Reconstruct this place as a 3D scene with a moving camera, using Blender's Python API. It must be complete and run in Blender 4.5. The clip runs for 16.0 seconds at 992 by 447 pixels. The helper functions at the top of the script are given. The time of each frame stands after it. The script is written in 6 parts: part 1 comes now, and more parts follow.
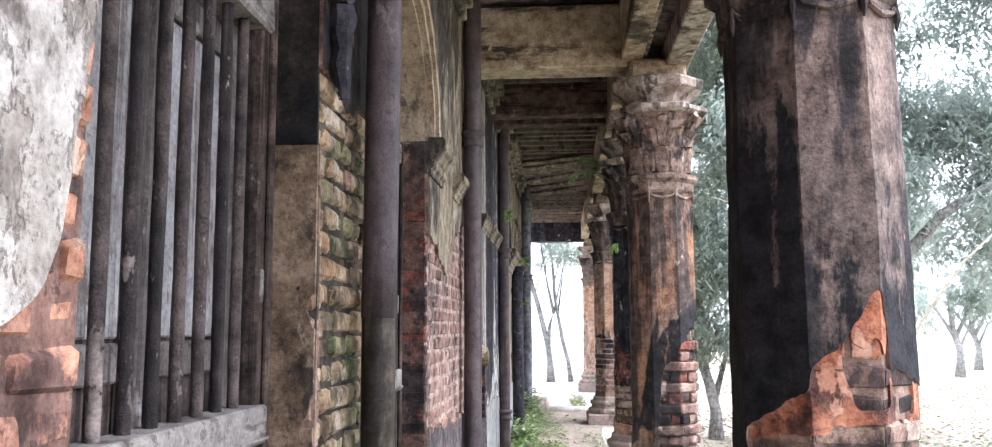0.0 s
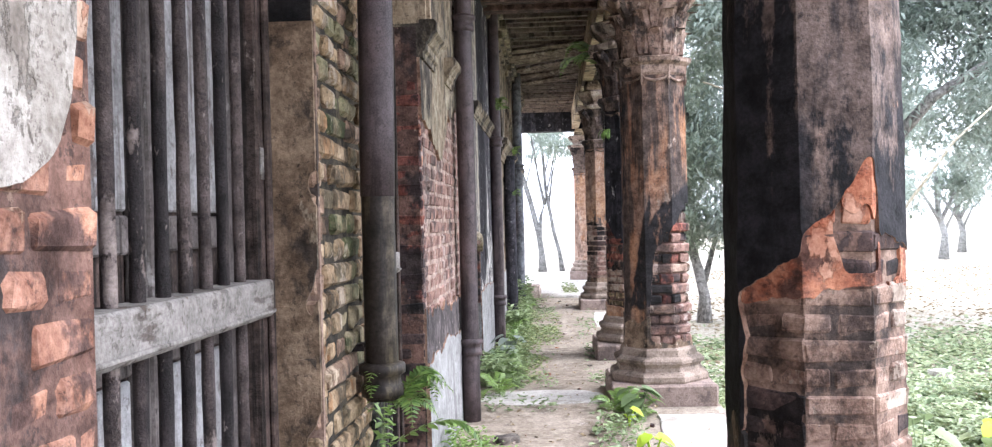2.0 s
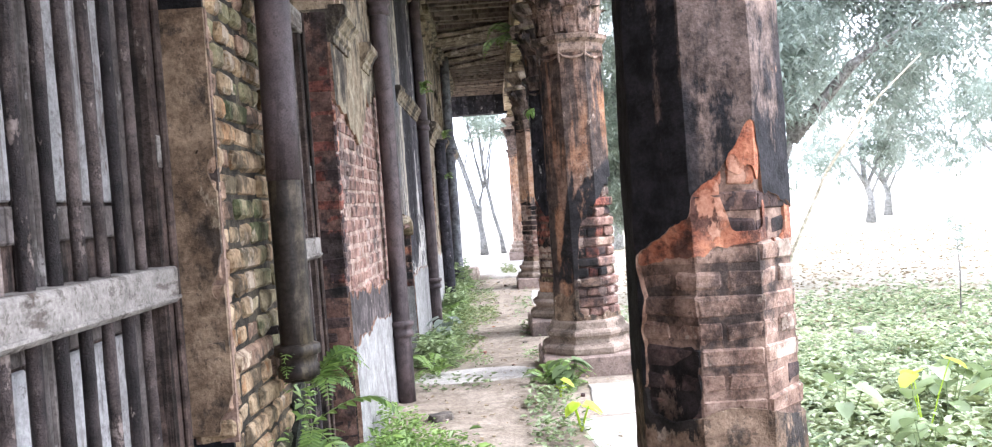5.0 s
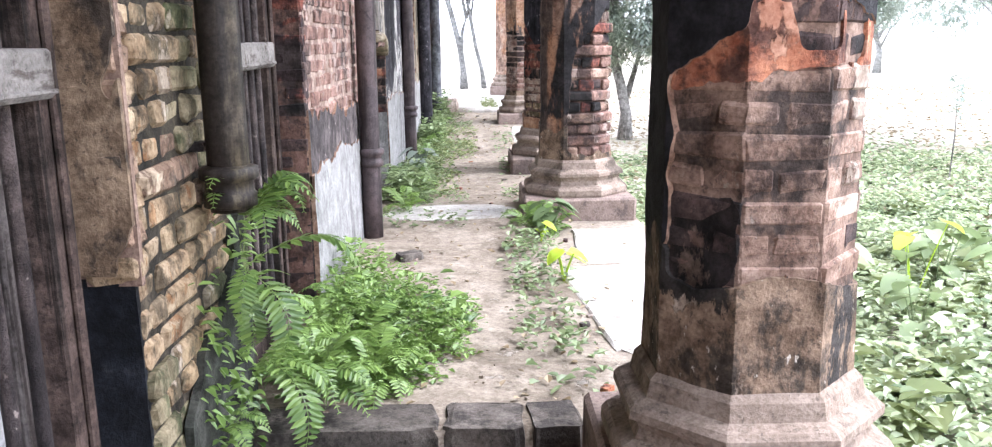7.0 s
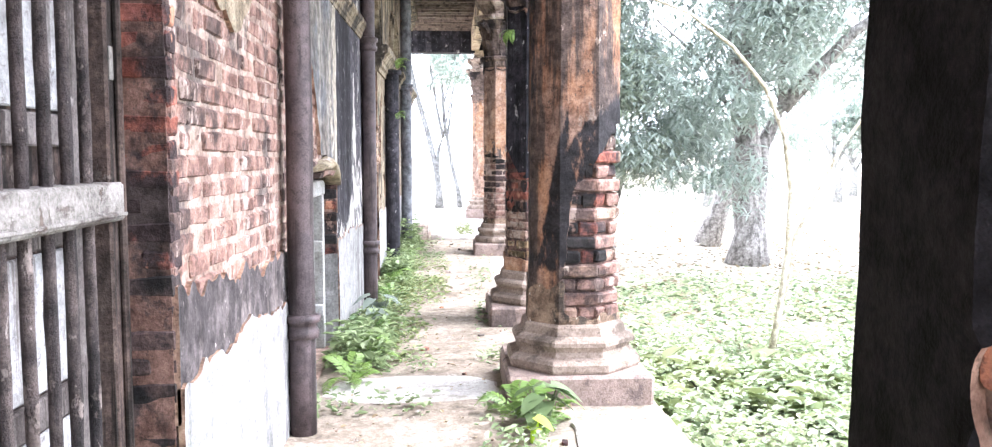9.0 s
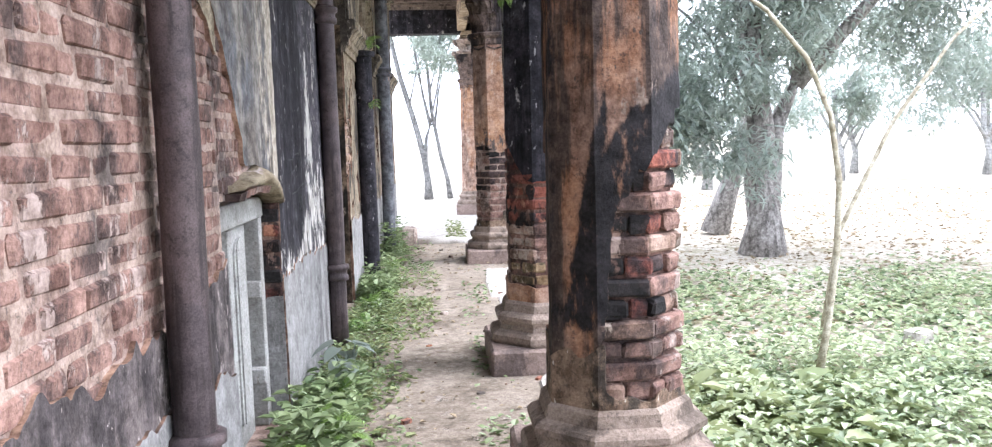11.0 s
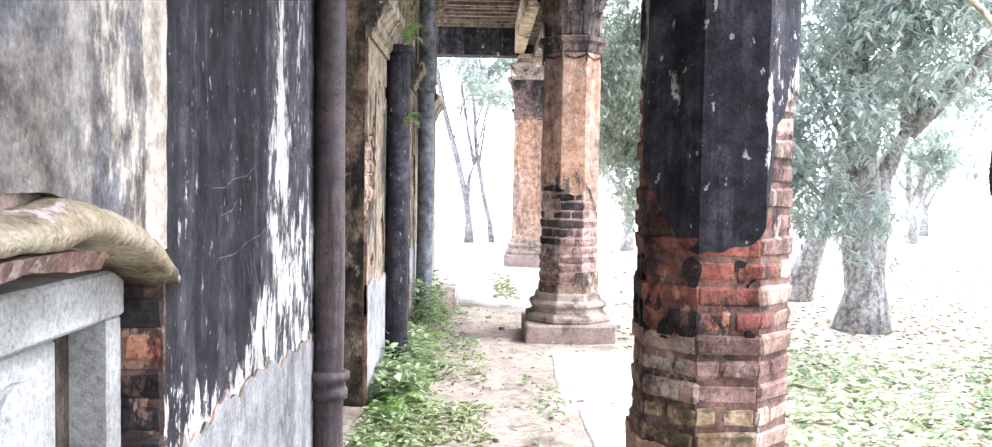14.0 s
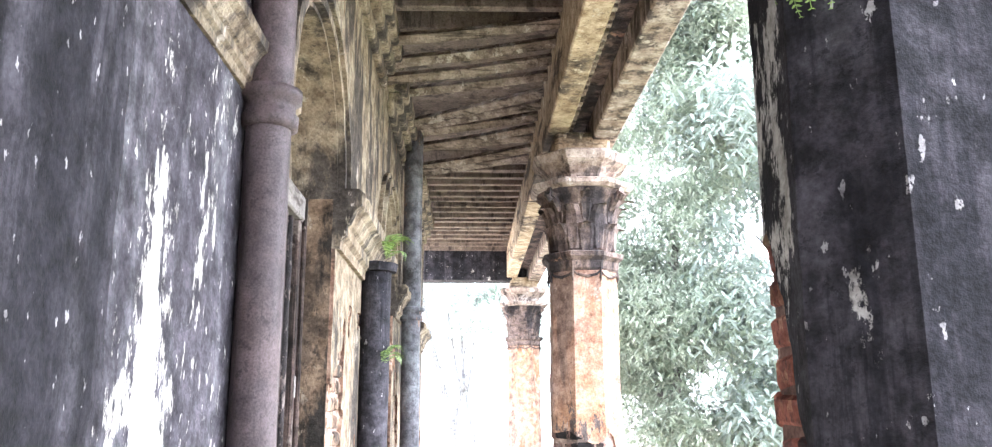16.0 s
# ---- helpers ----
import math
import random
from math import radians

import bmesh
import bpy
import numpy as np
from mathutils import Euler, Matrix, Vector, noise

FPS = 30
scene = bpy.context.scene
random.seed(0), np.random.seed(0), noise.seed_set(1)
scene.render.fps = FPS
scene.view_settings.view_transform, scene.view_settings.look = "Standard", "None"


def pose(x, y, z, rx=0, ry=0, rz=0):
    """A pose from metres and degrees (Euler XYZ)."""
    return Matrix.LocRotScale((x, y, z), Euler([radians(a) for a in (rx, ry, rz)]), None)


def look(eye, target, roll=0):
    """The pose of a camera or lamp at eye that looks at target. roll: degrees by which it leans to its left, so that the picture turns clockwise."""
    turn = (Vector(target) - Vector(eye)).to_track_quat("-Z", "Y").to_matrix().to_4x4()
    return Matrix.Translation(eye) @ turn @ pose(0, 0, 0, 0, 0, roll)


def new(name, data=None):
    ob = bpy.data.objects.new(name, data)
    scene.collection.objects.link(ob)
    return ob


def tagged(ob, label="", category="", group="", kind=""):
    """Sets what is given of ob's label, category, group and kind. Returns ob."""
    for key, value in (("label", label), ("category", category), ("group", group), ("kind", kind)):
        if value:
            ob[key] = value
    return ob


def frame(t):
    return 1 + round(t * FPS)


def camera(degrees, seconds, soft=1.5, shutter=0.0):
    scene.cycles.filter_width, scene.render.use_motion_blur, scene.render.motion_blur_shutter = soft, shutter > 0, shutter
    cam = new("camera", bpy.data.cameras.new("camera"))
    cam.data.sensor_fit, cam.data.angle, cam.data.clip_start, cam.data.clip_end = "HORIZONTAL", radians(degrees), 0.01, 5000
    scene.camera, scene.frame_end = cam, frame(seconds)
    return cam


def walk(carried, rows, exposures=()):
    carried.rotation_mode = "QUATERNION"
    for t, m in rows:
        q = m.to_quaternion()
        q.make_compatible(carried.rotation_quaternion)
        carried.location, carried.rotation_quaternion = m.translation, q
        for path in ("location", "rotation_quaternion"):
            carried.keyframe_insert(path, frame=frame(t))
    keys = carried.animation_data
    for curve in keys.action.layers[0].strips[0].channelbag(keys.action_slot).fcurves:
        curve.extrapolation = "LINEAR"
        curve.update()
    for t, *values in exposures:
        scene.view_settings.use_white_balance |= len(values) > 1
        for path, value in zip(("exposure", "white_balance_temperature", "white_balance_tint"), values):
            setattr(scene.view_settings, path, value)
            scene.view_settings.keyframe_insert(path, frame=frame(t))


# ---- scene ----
cam = camera(59.7, 16.0, 1.2)
ROWS = [
    (0.0, 0.013, 0.044, 1.506, 4.30, 6.84, 0.32),
    (0.5, 0.024, 0.040, 1.544, 4.45, 11.27, 0.53),
    (1.0, 0.020, 0.043, 1.537, 4.30, 9.99, 1.58),
    (1.5, -0.010, 0.032, 1.490, 3.96, 5.29, 1.03),
    (2.0, -0.011, 0.014, 1.443, 3.71, -0.21, 1.43),
    (2.5, 0.010, 0.012, 1.421, 1.38, -1.67, 2.05),
    (3.0, 0.032, 0.015, 1.428, -2.31, -1.33, 3.21),
    (5.5, 0.145, -0.067, 1.389, 0.26, -1.52, 4.40),
    (6.0, 0.156, 0.000, 1.365, 0.63, -4.54, 4.06),
    (6.5, 0.117, 0.236, 1.315, 1.11, -9.02, 0.94),
    (7.0, 0.092, 0.611, 1.293, -1.29, -12.22, 0.70),
    (7.5, 0.111, 1.022, 1.303, -2.27, -14.41, -0.01),
    (8.0, 0.098, 1.389, 1.316, -2.25, -8.65, -0.71),
    (8.5, 0.069, 1.745, 1.339, -2.67, -3.14, -0.31),
    (9.0, 0.126, 2.170, 1.364, -2.83, -4.59, -0.01),
    (11.5, 0.163, 4.327, 1.448, -3.62, -5.55, 1.83),
    (12.0, 0.151, 4.772, 1.420, -3.53, -5.08, 0.58),
    (12.5, 0.120, 5.221, 1.402, -1.70, -4.70, 0.42),
    (13.0, 0.067, 5.703, 1.424, -1.07, -4.75, 0.75),
    (13.5, 0.065, 6.192, 1.388, -0.96, -4.71, 0.20),
    (14.0, 0.004, 6.628, 1.387, -0.90, -2.69, -0.93),
    (14.5, -0.045, 7.062, 1.412, -1.80, 0.40, -0.60),
    (15.0, -0.033, 7.500, 1.431, -2.34, 1.28, -0.53),
    (15.5, -0.048, 7.809, 1.459, -2.08, 5.79, -0.24),
    (16.0, -0.078, 8.019, 1.515, -1.75, 12.35, 0.16),
]
EXPOSURES = [(t, stops, 5900, 17) for t, stops in ((0.0, 1.9), (1.0, 1.68), (2.0, 1.85), (3.0, 1.84), (5.5, 2.08), (6.2, 2.12), (7.0, 2.05), (8.0, 2.45), (8.5, 2.85), (9.0, 2.7), (11.5, 1.8), (12.5, 2.25), (13.5, 2.56), (14.5, 2.22), (15.5, 2.92), (16.0, 3.45))]
walk(cam, [(t, pose(x, y, z, 90 + pitch, roll, yaw)) for t, x, y, z, yaw, pitch, roll in ROWS], EXPOSURES)
import collections

# ---- world and sun: a bright, hazy, overcast day ----
world = bpy.data.worlds.new("overcast_sky")
scene.world = world
world.use_nodes = True
wn, wl = world.node_tree.nodes, world.node_tree.links
sky = wn.new("ShaderNodeTexSky")
sky.sky_type, sky.sun_disc = "NISHITA", False
sky.sun_elevation, sky.sun_rotation = radians(52), radians(70)
sky.air_density, sky.dust_density, sky.ozone_density = 1.2, 6.0, 1.0
pale = wn.new("ShaderNodeHueSaturation")
pale.inputs["Saturation"].default_value = 0.18
wl.new(sky.outputs[0], pale.inputs["Color"])
cloud_cover = wn.new("ShaderNodeMix")
cloud_cover.data_type = "RGBA"
cloud_cover.inputs["Factor"].default_value = 0.75
cloud_cover.inputs[7].default_value = (9.4, 10.0, 10.6, 1)
wl.new(pale.outputs[0], cloud_cover.inputs[6])
wl.new(cloud_cover.outputs[2], wn["Background"].inputs["Color"])
wn["Background"].inputs["Strength"].default_value = 0.15
sun_data = bpy.data.lights.new("sun", "SUN")
sun_data.energy, sun_data.angle, sun_data.color = 1.2, radians(25), (1.0, 0.98, 0.95)
sun = new("sun", sun_data)
sun.matrix_world = look((20, 8, 26), (0, 8, 0))

# ---- materials ----


def material(name):
    m = bpy.data.materials.new(name)
    m.use_nodes = True
    return m, m.node_tree.nodes, m.node_tree.links, m.node_tree.nodes["Principled BSDF"]


def noise_of(nodes, links, vector, scale, detail=5.0, rough=0.6):
    n = nodes.new("ShaderNodeTexNoise")
    n.inputs["Scale"].default_value, n.inputs["Detail"].default_value, n.inputs["Roughness"].default_value = scale, detail, rough
    links.new(vector, n.inputs["Vector"])
    return n.outputs["Fac"]


def stretched(nodes, links, vector, by):
    n = nodes.new("ShaderNodeMapping")
    n.inputs["Scale"].default_value = by
    links.new(vector, n.inputs["Vector"])
    return n.outputs["Vector"]


def ramp(nodes, links, value, lo, hi):
    n = nodes.new("ShaderNodeMapRange")
    n.inputs["From Min"].default_value, n.inputs["From Max"].default_value = lo, hi
    n.interpolation_type = "SMOOTHSTEP"
    links.new(value, n.inputs["Value"])
    return n.outputs["Result"]


def blend(nodes, links, factor, a, b, how="MIX"):
    n = nodes.new("ShaderNodeMix")
    n.data_type, n.blend_type = "RGBA", how
    for slot, value in (("Factor", factor), (6, a), (7, b)):
        if isinstance(value, (tuple, float, int)):
            n.inputs[slot].default_value = (*value, 1) if isinstance(value, tuple) else value
        else:
            links.new(value, n.inputs[slot])
    return n.outputs[2]


def weathered(name, base, second, stain, stain_at=0.55, peel=None, peel_at=0.7, streak=(7.0, 7.0, 0.6), rough=0.88, bump=0.75, grain=70.0, vary=0.0, metal=0.0, mottle=2.5, marked=None, salt=None, mid_grain=0.62, sharp=0.05, mark_edge=(1.50, 1.62)):
    """A worn surface: two mixed base tones, run-down stains, and peeled or encrusted patches with hard edges."""
    m, nodes, links, shader = material(name)
    place = nodes.new("ShaderNodeNewGeometry").outputs["Position"]
    broad = noise_of(nodes, links, place, mottle, 6.0, 0.62)
    fine = noise_of(nodes, links, place, grain, 4.0, 0.7)
    runs = noise_of(nodes, links, stretched(nodes, links, place, streak), 1.0, 7.0, 0.68)
    colour = blend(nodes, links, ramp(nodes, links, broad, 0.5 - sharp, 0.5 + sharp), base, second)
    colour = blend(nodes, links, ramp(nodes, links, runs, stain_at - 0.075, stain_at + 0.035), colour, stain)
    specks = ramp(nodes, links, noise_of(nodes, links, place, 26.0, 4.0, 0.8), 0.575, 0.63)
    colour = blend(nodes, links, specks, colour, blend(nodes, links, 0.65, colour, stain))
    height = blend(nodes, links, 0.45, fine, broad)
    if peel:
        patches = noise_of(nodes, links, stretched(nodes, links, place, (1.0, 1.0, 0.55)), 5.0, 9.0, 0.72)
        mask = ramp(nodes, links, patches, peel_at - 0.105, peel_at - 0.075)
        colour = blend(nodes, links, mask, colour, peel)
        height = blend(nodes, links, mask, height, (0.15, 0.15, 0.15))
    if salt:
        grains = noise_of(nodes, links, stretched(nodes, links, place, (1.0, 1.0, 0.5)), 34.0, 4.0, 0.6)
        colour = blend(nodes, links, ramp(nodes, links, grains, 0.655, 0.69), colour, salt)
    if marked:
        mark = nodes.new("ShaderNodeAttribute")
        mark.attribute_name = "stain"
        ragged_edge = noise_of(nodes, links, stretched(nodes, links, place, (1.0, 1.0, 0.38)), 13.0, 9.0, 0.74)
        total = nodes.new("ShaderNodeMath")
        total.operation = "MULTIPLY_ADD"
        links.new(ragged_edge, total.inputs[0])
        total.inputs[1].default_value = 2.2
        links.new(mark.outputs["Fac"], total.inputs[2])
        colour = blend(nodes, links, ramp(nodes, links, total.outputs[0], *mark_edge), colour, marked)
    colour = blend(nodes, links, 0.4, colour, ramp(nodes, links, fine, 0.2, 0.75), "SOFT_LIGHT")
    colour = blend(nodes, links, mid_grain, colour, ramp(nodes, links, noise_of(nodes, links, place, 11.0, 5.0, 0.65), 0.3, 0.7), "SOFT_LIGHT")
    if vary:
        info = nodes.new("ShaderNodeObjectInfo").outputs["Random"]
        hsv = nodes.new("ShaderNodeHueSaturation")
        scaled = nodes.new("ShaderNodeMapRange")
        scaled.inputs["To Min"].default_value, scaled.inputs["To Max"].default_value = 1 - vary, 1 + vary
        links.new(info, scaled.inputs["Value"])
        links.new(scaled.outputs["Result"], hsv.inputs["Value"])
        links.new(colour, hsv.inputs["Color"])
        colour = hsv.outputs["Color"]
    links.new(colour, shader.inputs["Base Color"])
    shader.inputs["Roughness"].default_value, shader.inputs["Metallic"].default_value = rough, metal
    shader.inputs["Specular IOR Level"].default_value = 0.2
    relief = nodes.new("ShaderNodeBump")
    relief.inputs["Strength"].default_value, relief.inputs["Distance"].default_value = bump, 0.012
    links.new(height, relief.inputs["Height"])
    links.new(relief.outputs["Normal"], shader.inputs["Normal"])
    return m


def leafy(name, dark, light, shine=0.45, through_light=0.35):
    """Leaves: each one its own green, letting some light through."""
    m, nodes, links, shader = material(name)
    geometry = nodes.new("ShaderNodeNewGeometry")
    each = geometry.outputs["Random Per Island"]
    broad = noise_of(nodes, links, geometry.outputs["Position"], 0.9, 3.0)
    colour = blend(nodes, links, each, dark, light)
    colour = blend(nodes, links, ramp(nodes, links, broad, 0.3, 0.8), colour, light)
    links.new(colour, shader.inputs["Base Color"])
    shader.inputs["Roughness"].default_value = shine
    clear = nodes.new("ShaderNodeBsdfTranslucent")
    links.new(colour, clear.inputs["Color"])
    mixed = nodes.new("ShaderNodeMixShader")
    mixed.inputs["Fac"].default_value = through_light
    links.new(shader.outputs[0], mixed.inputs[1])
    links.new(clear.outputs[0], mixed.inputs[2])
    links.new(mixed.outputs[0], nodes["Material Output"].inputs["Surface"])
    return m


BLACK = (0.016, 0.015, 0.017)
SOOT = weathered("sooty_plaster", (0.165, 0.118, 0.097), (0.108, 0.08, 0.069), (0.034, 0.028, 0.028), 0.53, peel=(0.25, 0.15, 0.105), peel_at=0.72, marked=BLACK, mottle=1.7, streak=(4.0, 4.0, 0.9), sharp=0.12, mark_edge=(1.42, 1.70), salt=(0.05, 0.042, 0.04))
SOOT_BROWN = weathered("brown_stained_plaster", (0.205, 0.128, 0.094), (0.28, 0.135, 0.07), (0.06, 0.043, 0.036), 0.525, peel=(0.25, 0.19, 0.155), peel_at=0.73, marked=(0.018, 0.016, 0.017), mottle=1.5, sharp=0.12, streak=(5.5, 5.5, 0.5), salt=(0.085, 0.065, 0.055), mark_edge=(1.38, 1.78))
SOOT_BLACK = weathered("blackened_plaster", (0.040, 0.037, 0.043), (0.026, 0.0235, 0.028), (0.014, 0.013, 0.016), 0.5, peel=(0.26, 0.245, 0.23), peel_at=0.75, bump=0.5, marked=(0.42, 0.40, 0.37), salt=(0.22, 0.21, 0.21))
ORANGE = weathered("orange_limewash", (0.34, 0.22, 0.165), (0.34, 0.185, 0.105), (0.20, 0.135, 0.105), 0.57, peel=(0.38, 0.29, 0.23), peel_at=0.69, marked=(0.085, 0.068, 0.062), streak=(5, 5, 0.8), mottle=1.3, sharp=0.10)
STONE_TAN = weathered("tan_moulded_plaster", (0.36, 0.295, 0.25), (0.285, 0.22, 0.18), (0.09, 0.073, 0.064), 0.57, peel=(0.42, 0.365, 0.32), peel_at=0.69)
RENDER_TAN = weathered("rough_tan_render", (0.215, 0.148, 0.104), (0.17, 0.118, 0.082), (0.055, 0.043, 0.034), 0.55, peel=(0.31, 0.245, 0.195), peel_at=0.70, salt=(0.46, 0.41, 0.35), bump=1.0, mottle=5.0, sharp=0.1, marked=(0.03, 0.026, 0.024), streak=(7, 7, 4))
WHITEWASH = weathered("peeling_whitewash", (0.395, 0.362, 0.325), (0.33, 0.298, 0.262), (0.13, 0.11, 0.095), 0.60, peel=(0.23, 0.20, 0.172), peel_at=0.675, streak=(3.5, 3.5, 2.2), mottle=2.2, sharp=0.02, bump=0.9, mid_grain=0.4, salt=(0.15, 0.13, 0.11))
DADO = weathered("pale_lime_dado", (0.255, 0.25, 0.243), (0.215, 0.21, 0.203), (0.15, 0.146, 0.14), 0.58, peel=(0.12, 0.116, 0.112), peel_at=0.72, streak=(5.0, 5.0, 0.7), mid_grain=0.35)
FLAKED = weathered("dark_flaking_plaster", (0.085, 0.072, 0.07), (0.12, 0.10, 0.095), (0.045, 0.038, 0.038), 0.55, peel=(0.30, 0.26, 0.245), peel_at=0.70, salt=(0.33, 0.29, 0.27), streak=(6, 6, 1.4), bump=0.9)
HOOD = weathered("cream_moulded_plaster", (0.30, 0.255, 0.185), (0.235, 0.19, 0.125), (0.09, 0.07, 0.045), 0.57, peel=(0.38, 0.32, 0.29), peel_at=0.68, streak=(3, 3, 3), mid_grain=0.3)
OCHRE = weathered("ochre_plaster", (0.195, 0.152, 0.105), (0.25, 0.21, 0.15), (0.05, 0.042, 0.035), 0.535, peel=(0.32, 0.28, 0.23), peel_at=0.71, streak=(3.0, 3.0, 1.2), mottle=3.2, sharp=0.12)
REVEAL = weathered("brown_reveal_plaster", (0.165, 0.115, 0.075), (0.10, 0.072, 0.05), (0.02, 0.017, 0.014), 0.53, peel=(0.24, 0.195, 0.145), peel_at=0.70, streak=(4, 4, 1.6), sharp=0.03)
STREAKED = weathered("black_plaster_with_white_runs", (0.042, 0.038, 0.045), (0.055, 0.05, 0.058), (0.085, 0.082, 0.09), 0.58, peel=(0.40, 0.38, 0.35), peel_at=0.73, bump=0.9, streak=(4.0, 4.0, 0.6), marked=(0.50, 0.48, 0.44), salt=(0.36, 0.35, 0.33))
SLATE = weathered("blue_grey_plaster", (0.105, 0.107, 0.115), (0.115, 0.10, 0.087), (0.18, 0.165, 0.145), 0.585, streak=(3.0, 3.0, 0.6), peel=(0.25, 0.225, 0.19), peel_at=0.74, marked=(0.34, 0.30, 0.245), sharp=0.12, mark_edge=(1.42, 1.68))
LIME_BODY = weathered("raw_broken_lime_plaster", (0.27, 0.17, 0.12), (0.21, 0.125, 0.09), (0.09, 0.06, 0.045), 0.57, streak=(5, 5, 5))
RAW_ORANGE = weathered("raw_orange_brick_plaster", (0.40, 0.16, 0.092), (0.31, 0.125, 0.078), (0.11, 0.055, 0.042), 0.565, peel=(0.44, 0.23, 0.155), peel_at=0.67, streak=(6, 6, 6), bump=1.0, mottle=6.0)
BASE_TAN = weathered("smooth_tan_moulded_stucco", (0.27, 0.212, 0.172), (0.232, 0.178, 0.142), (0.10, 0.078, 0.062), 0.59, streak=(3, 3, 2.5), mid_grain=0.25, sharp=0.15, mottle=1.6)
PLINTH_ROSE = weathered("rose_tan_stucco", (0.265, 0.20, 0.17), (0.225, 0.168, 0.143), (0.11, 0.085, 0.075), 0.59, streak=(3, 3, 2.5), mid_grain=0.25, sharp=0.15, mottle=1.6)
MORTAR = weathered("lime_mortar", (0.29, 0.215, 0.175), (0.24, 0.17, 0.14), (0.10, 0.08, 0.07), 0.60, streak=(3.2, 3.2, 2.4))
# Near-black plaster for the first bay's arch, upper pier and reveal.
DARK_BROWN = weathered("near_black_brown_plaster", (0.028, 0.021, 0.017), (0.018, 0.014, 0.012), (0.009, 0.008, 0.008), 0.53, peel=(0.11, 0.08, 0.055), peel_at=0.735, streak=(4, 4, 1.6), bump=0.9)
ARCH_CREAM = weathered("cream_arch_plaster", (0.38, 0.30, 0.215), (0.31, 0.235, 0.16), (0.09, 0.07, 0.055), 0.60, peel=(0.43, 0.36, 0.28), peel_at=0.70, streak=(3, 3, 1.2), mid_grain=0.3, sharp=0.12)
CAPITAL = weathered("red_brown_stucco_capital", (0.235, 0.165, 0.13), (0.185, 0.122, 0.096), (0.055, 0.042, 0.037), 0.56, peel=(0.33, 0.26, 0.215), peel_at=0.70, streak=(6, 6, 5))
LIME_TAN = weathered("tan_lime_plaster", (0.185, 0.13, 0.086), (0.125, 0.085, 0.055), (0.04, 0.03, 0.023), 0.55, peel=(0.27, 0.215, 0.155), peel_at=0.69, streak=(5, 5, 3), mottle=4.0, sharp=0.12)
MORTAR_TAN = weathered("brown_lime_mortar", (0.215, 0.145, 0.112), (0.165, 0.108, 0.083), (0.05, 0.038, 0.033), 0.56, streak=(3.2, 3.2, 2.4))
MORTAR_SOOT = weathered("sooty_red_mortar", (0.15, 0.085, 0.066), (0.105, 0.062, 0.05), (0.04, 0.03, 0.028), 0.56, streak=(3.2, 3.2, 2.4), peel=(0.27, 0.18, 0.14), peel_at=0.69)
MORTAR_DARK = weathered("damp_mortar", (0.075, 0.06, 0.042), (0.045, 0.037, 0.026), (0.02, 0.017, 0.013), 0.55)
BRICK_PINK = weathered("salmon_brick", (0.23, 0.138, 0.111), (0.183, 0.108, 0.087), (0.075, 0.051, 0.045), 0.565, peel=(0.27, 0.205, 0.178), peel_at=0.66, vary=0.15, streak=(3.2, 3.2, 2.4), bump=0.9)
BRICK_RED = weathered("red_brick", (0.40, 0.16, 0.09), (0.30, 0.13, 0.085), (0.05, 0.032, 0.03), 0.55, peel=(0.36, 0.20, 0.14), peel_at=0.67, vary=0.2, streak=(3.2, 3.2, 2.4))
BRICK_DEEP = weathered("dark_red_brick", (0.225, 0.078, 0.054), (0.14, 0.052, 0.041), (0.032, 0.022, 0.022), 0.54, peel=(0.32, 0.155, 0.10), peel_at=0.675, vary=0.22, streak=(3.2, 3.2, 2.4), bump=0.9)
BRICK_SOOT = weathered("soot_blackened_brick", (0.07, 0.046, 0.042), (0.045, 0.033, 0.031), (0.018, 0.016, 0.016), 0.51, peel=(0.12, 0.075, 0.06), peel_at=0.70, vary=0.25, streak=(3.2, 3.2, 2.4))
BRICK_MOSS = weathered("mossy_yellowed_brick", (0.25, 0.185, 0.12), (0.19, 0.13, 0.085), (0.04, 0.042, 0.028), 0.54, peel=(0.30, 0.25, 0.19), peel_at=0.68, vary=0.2, streak=(3.2, 3.2, 2.4))
BRICK_CREAM = weathered("limewashed_worn_brick", (0.32, 0.235, 0.15), (0.26, 0.18, 0.108), (0.08, 0.06, 0.038), 0.57, peel=(0.27, 0.155, 0.08), peel_at=0.66, vary=0.2, streak=(5, 5, 4), bump=0.9)
BRICK_EARTH = weathered("brown_worn_brick", (0.24, 0.16, 0.112), (0.18, 0.118, 0.082), (0.05, 0.039, 0.03), 0.57, peel=(0.31, 0.24, 0.17), peel_at=0.66, vary=0.24, streak=(5, 5, 4), bump=0.9)
BRICK_TAUPE = weathered("dusty_taupe_brick", (0.285, 0.195, 0.152), (0.23, 0.15, 0.115), (0.075, 0.052, 0.044), 0.585, peel=(0.31, 0.25, 0.205), peel_at=0.65, vary=0.12, streak=(3.2, 3.2, 2.4), bump=0.9)
BRICK_CORAL = weathered("coral_worn_brick", (0.37, 0.185, 0.12), (0.29, 0.15, 0.105), (0.085, 0.05, 0.042), 0.565, peel=(0.38, 0.25, 0.18), peel_at=0.66, vary=0.14, streak=(5, 5, 4), bump=0.9)
BRICK_OCHRE = weathered("ochre_worn_brick", (0.28, 0.195, 0.115), (0.23, 0.165, 0.10), (0.085, 0.068, 0.042), 0.57, peel=(0.31, 0.25, 0.19), peel_at=0.66, vary=0.16, streak=(5, 5, 4), bump=0.9)
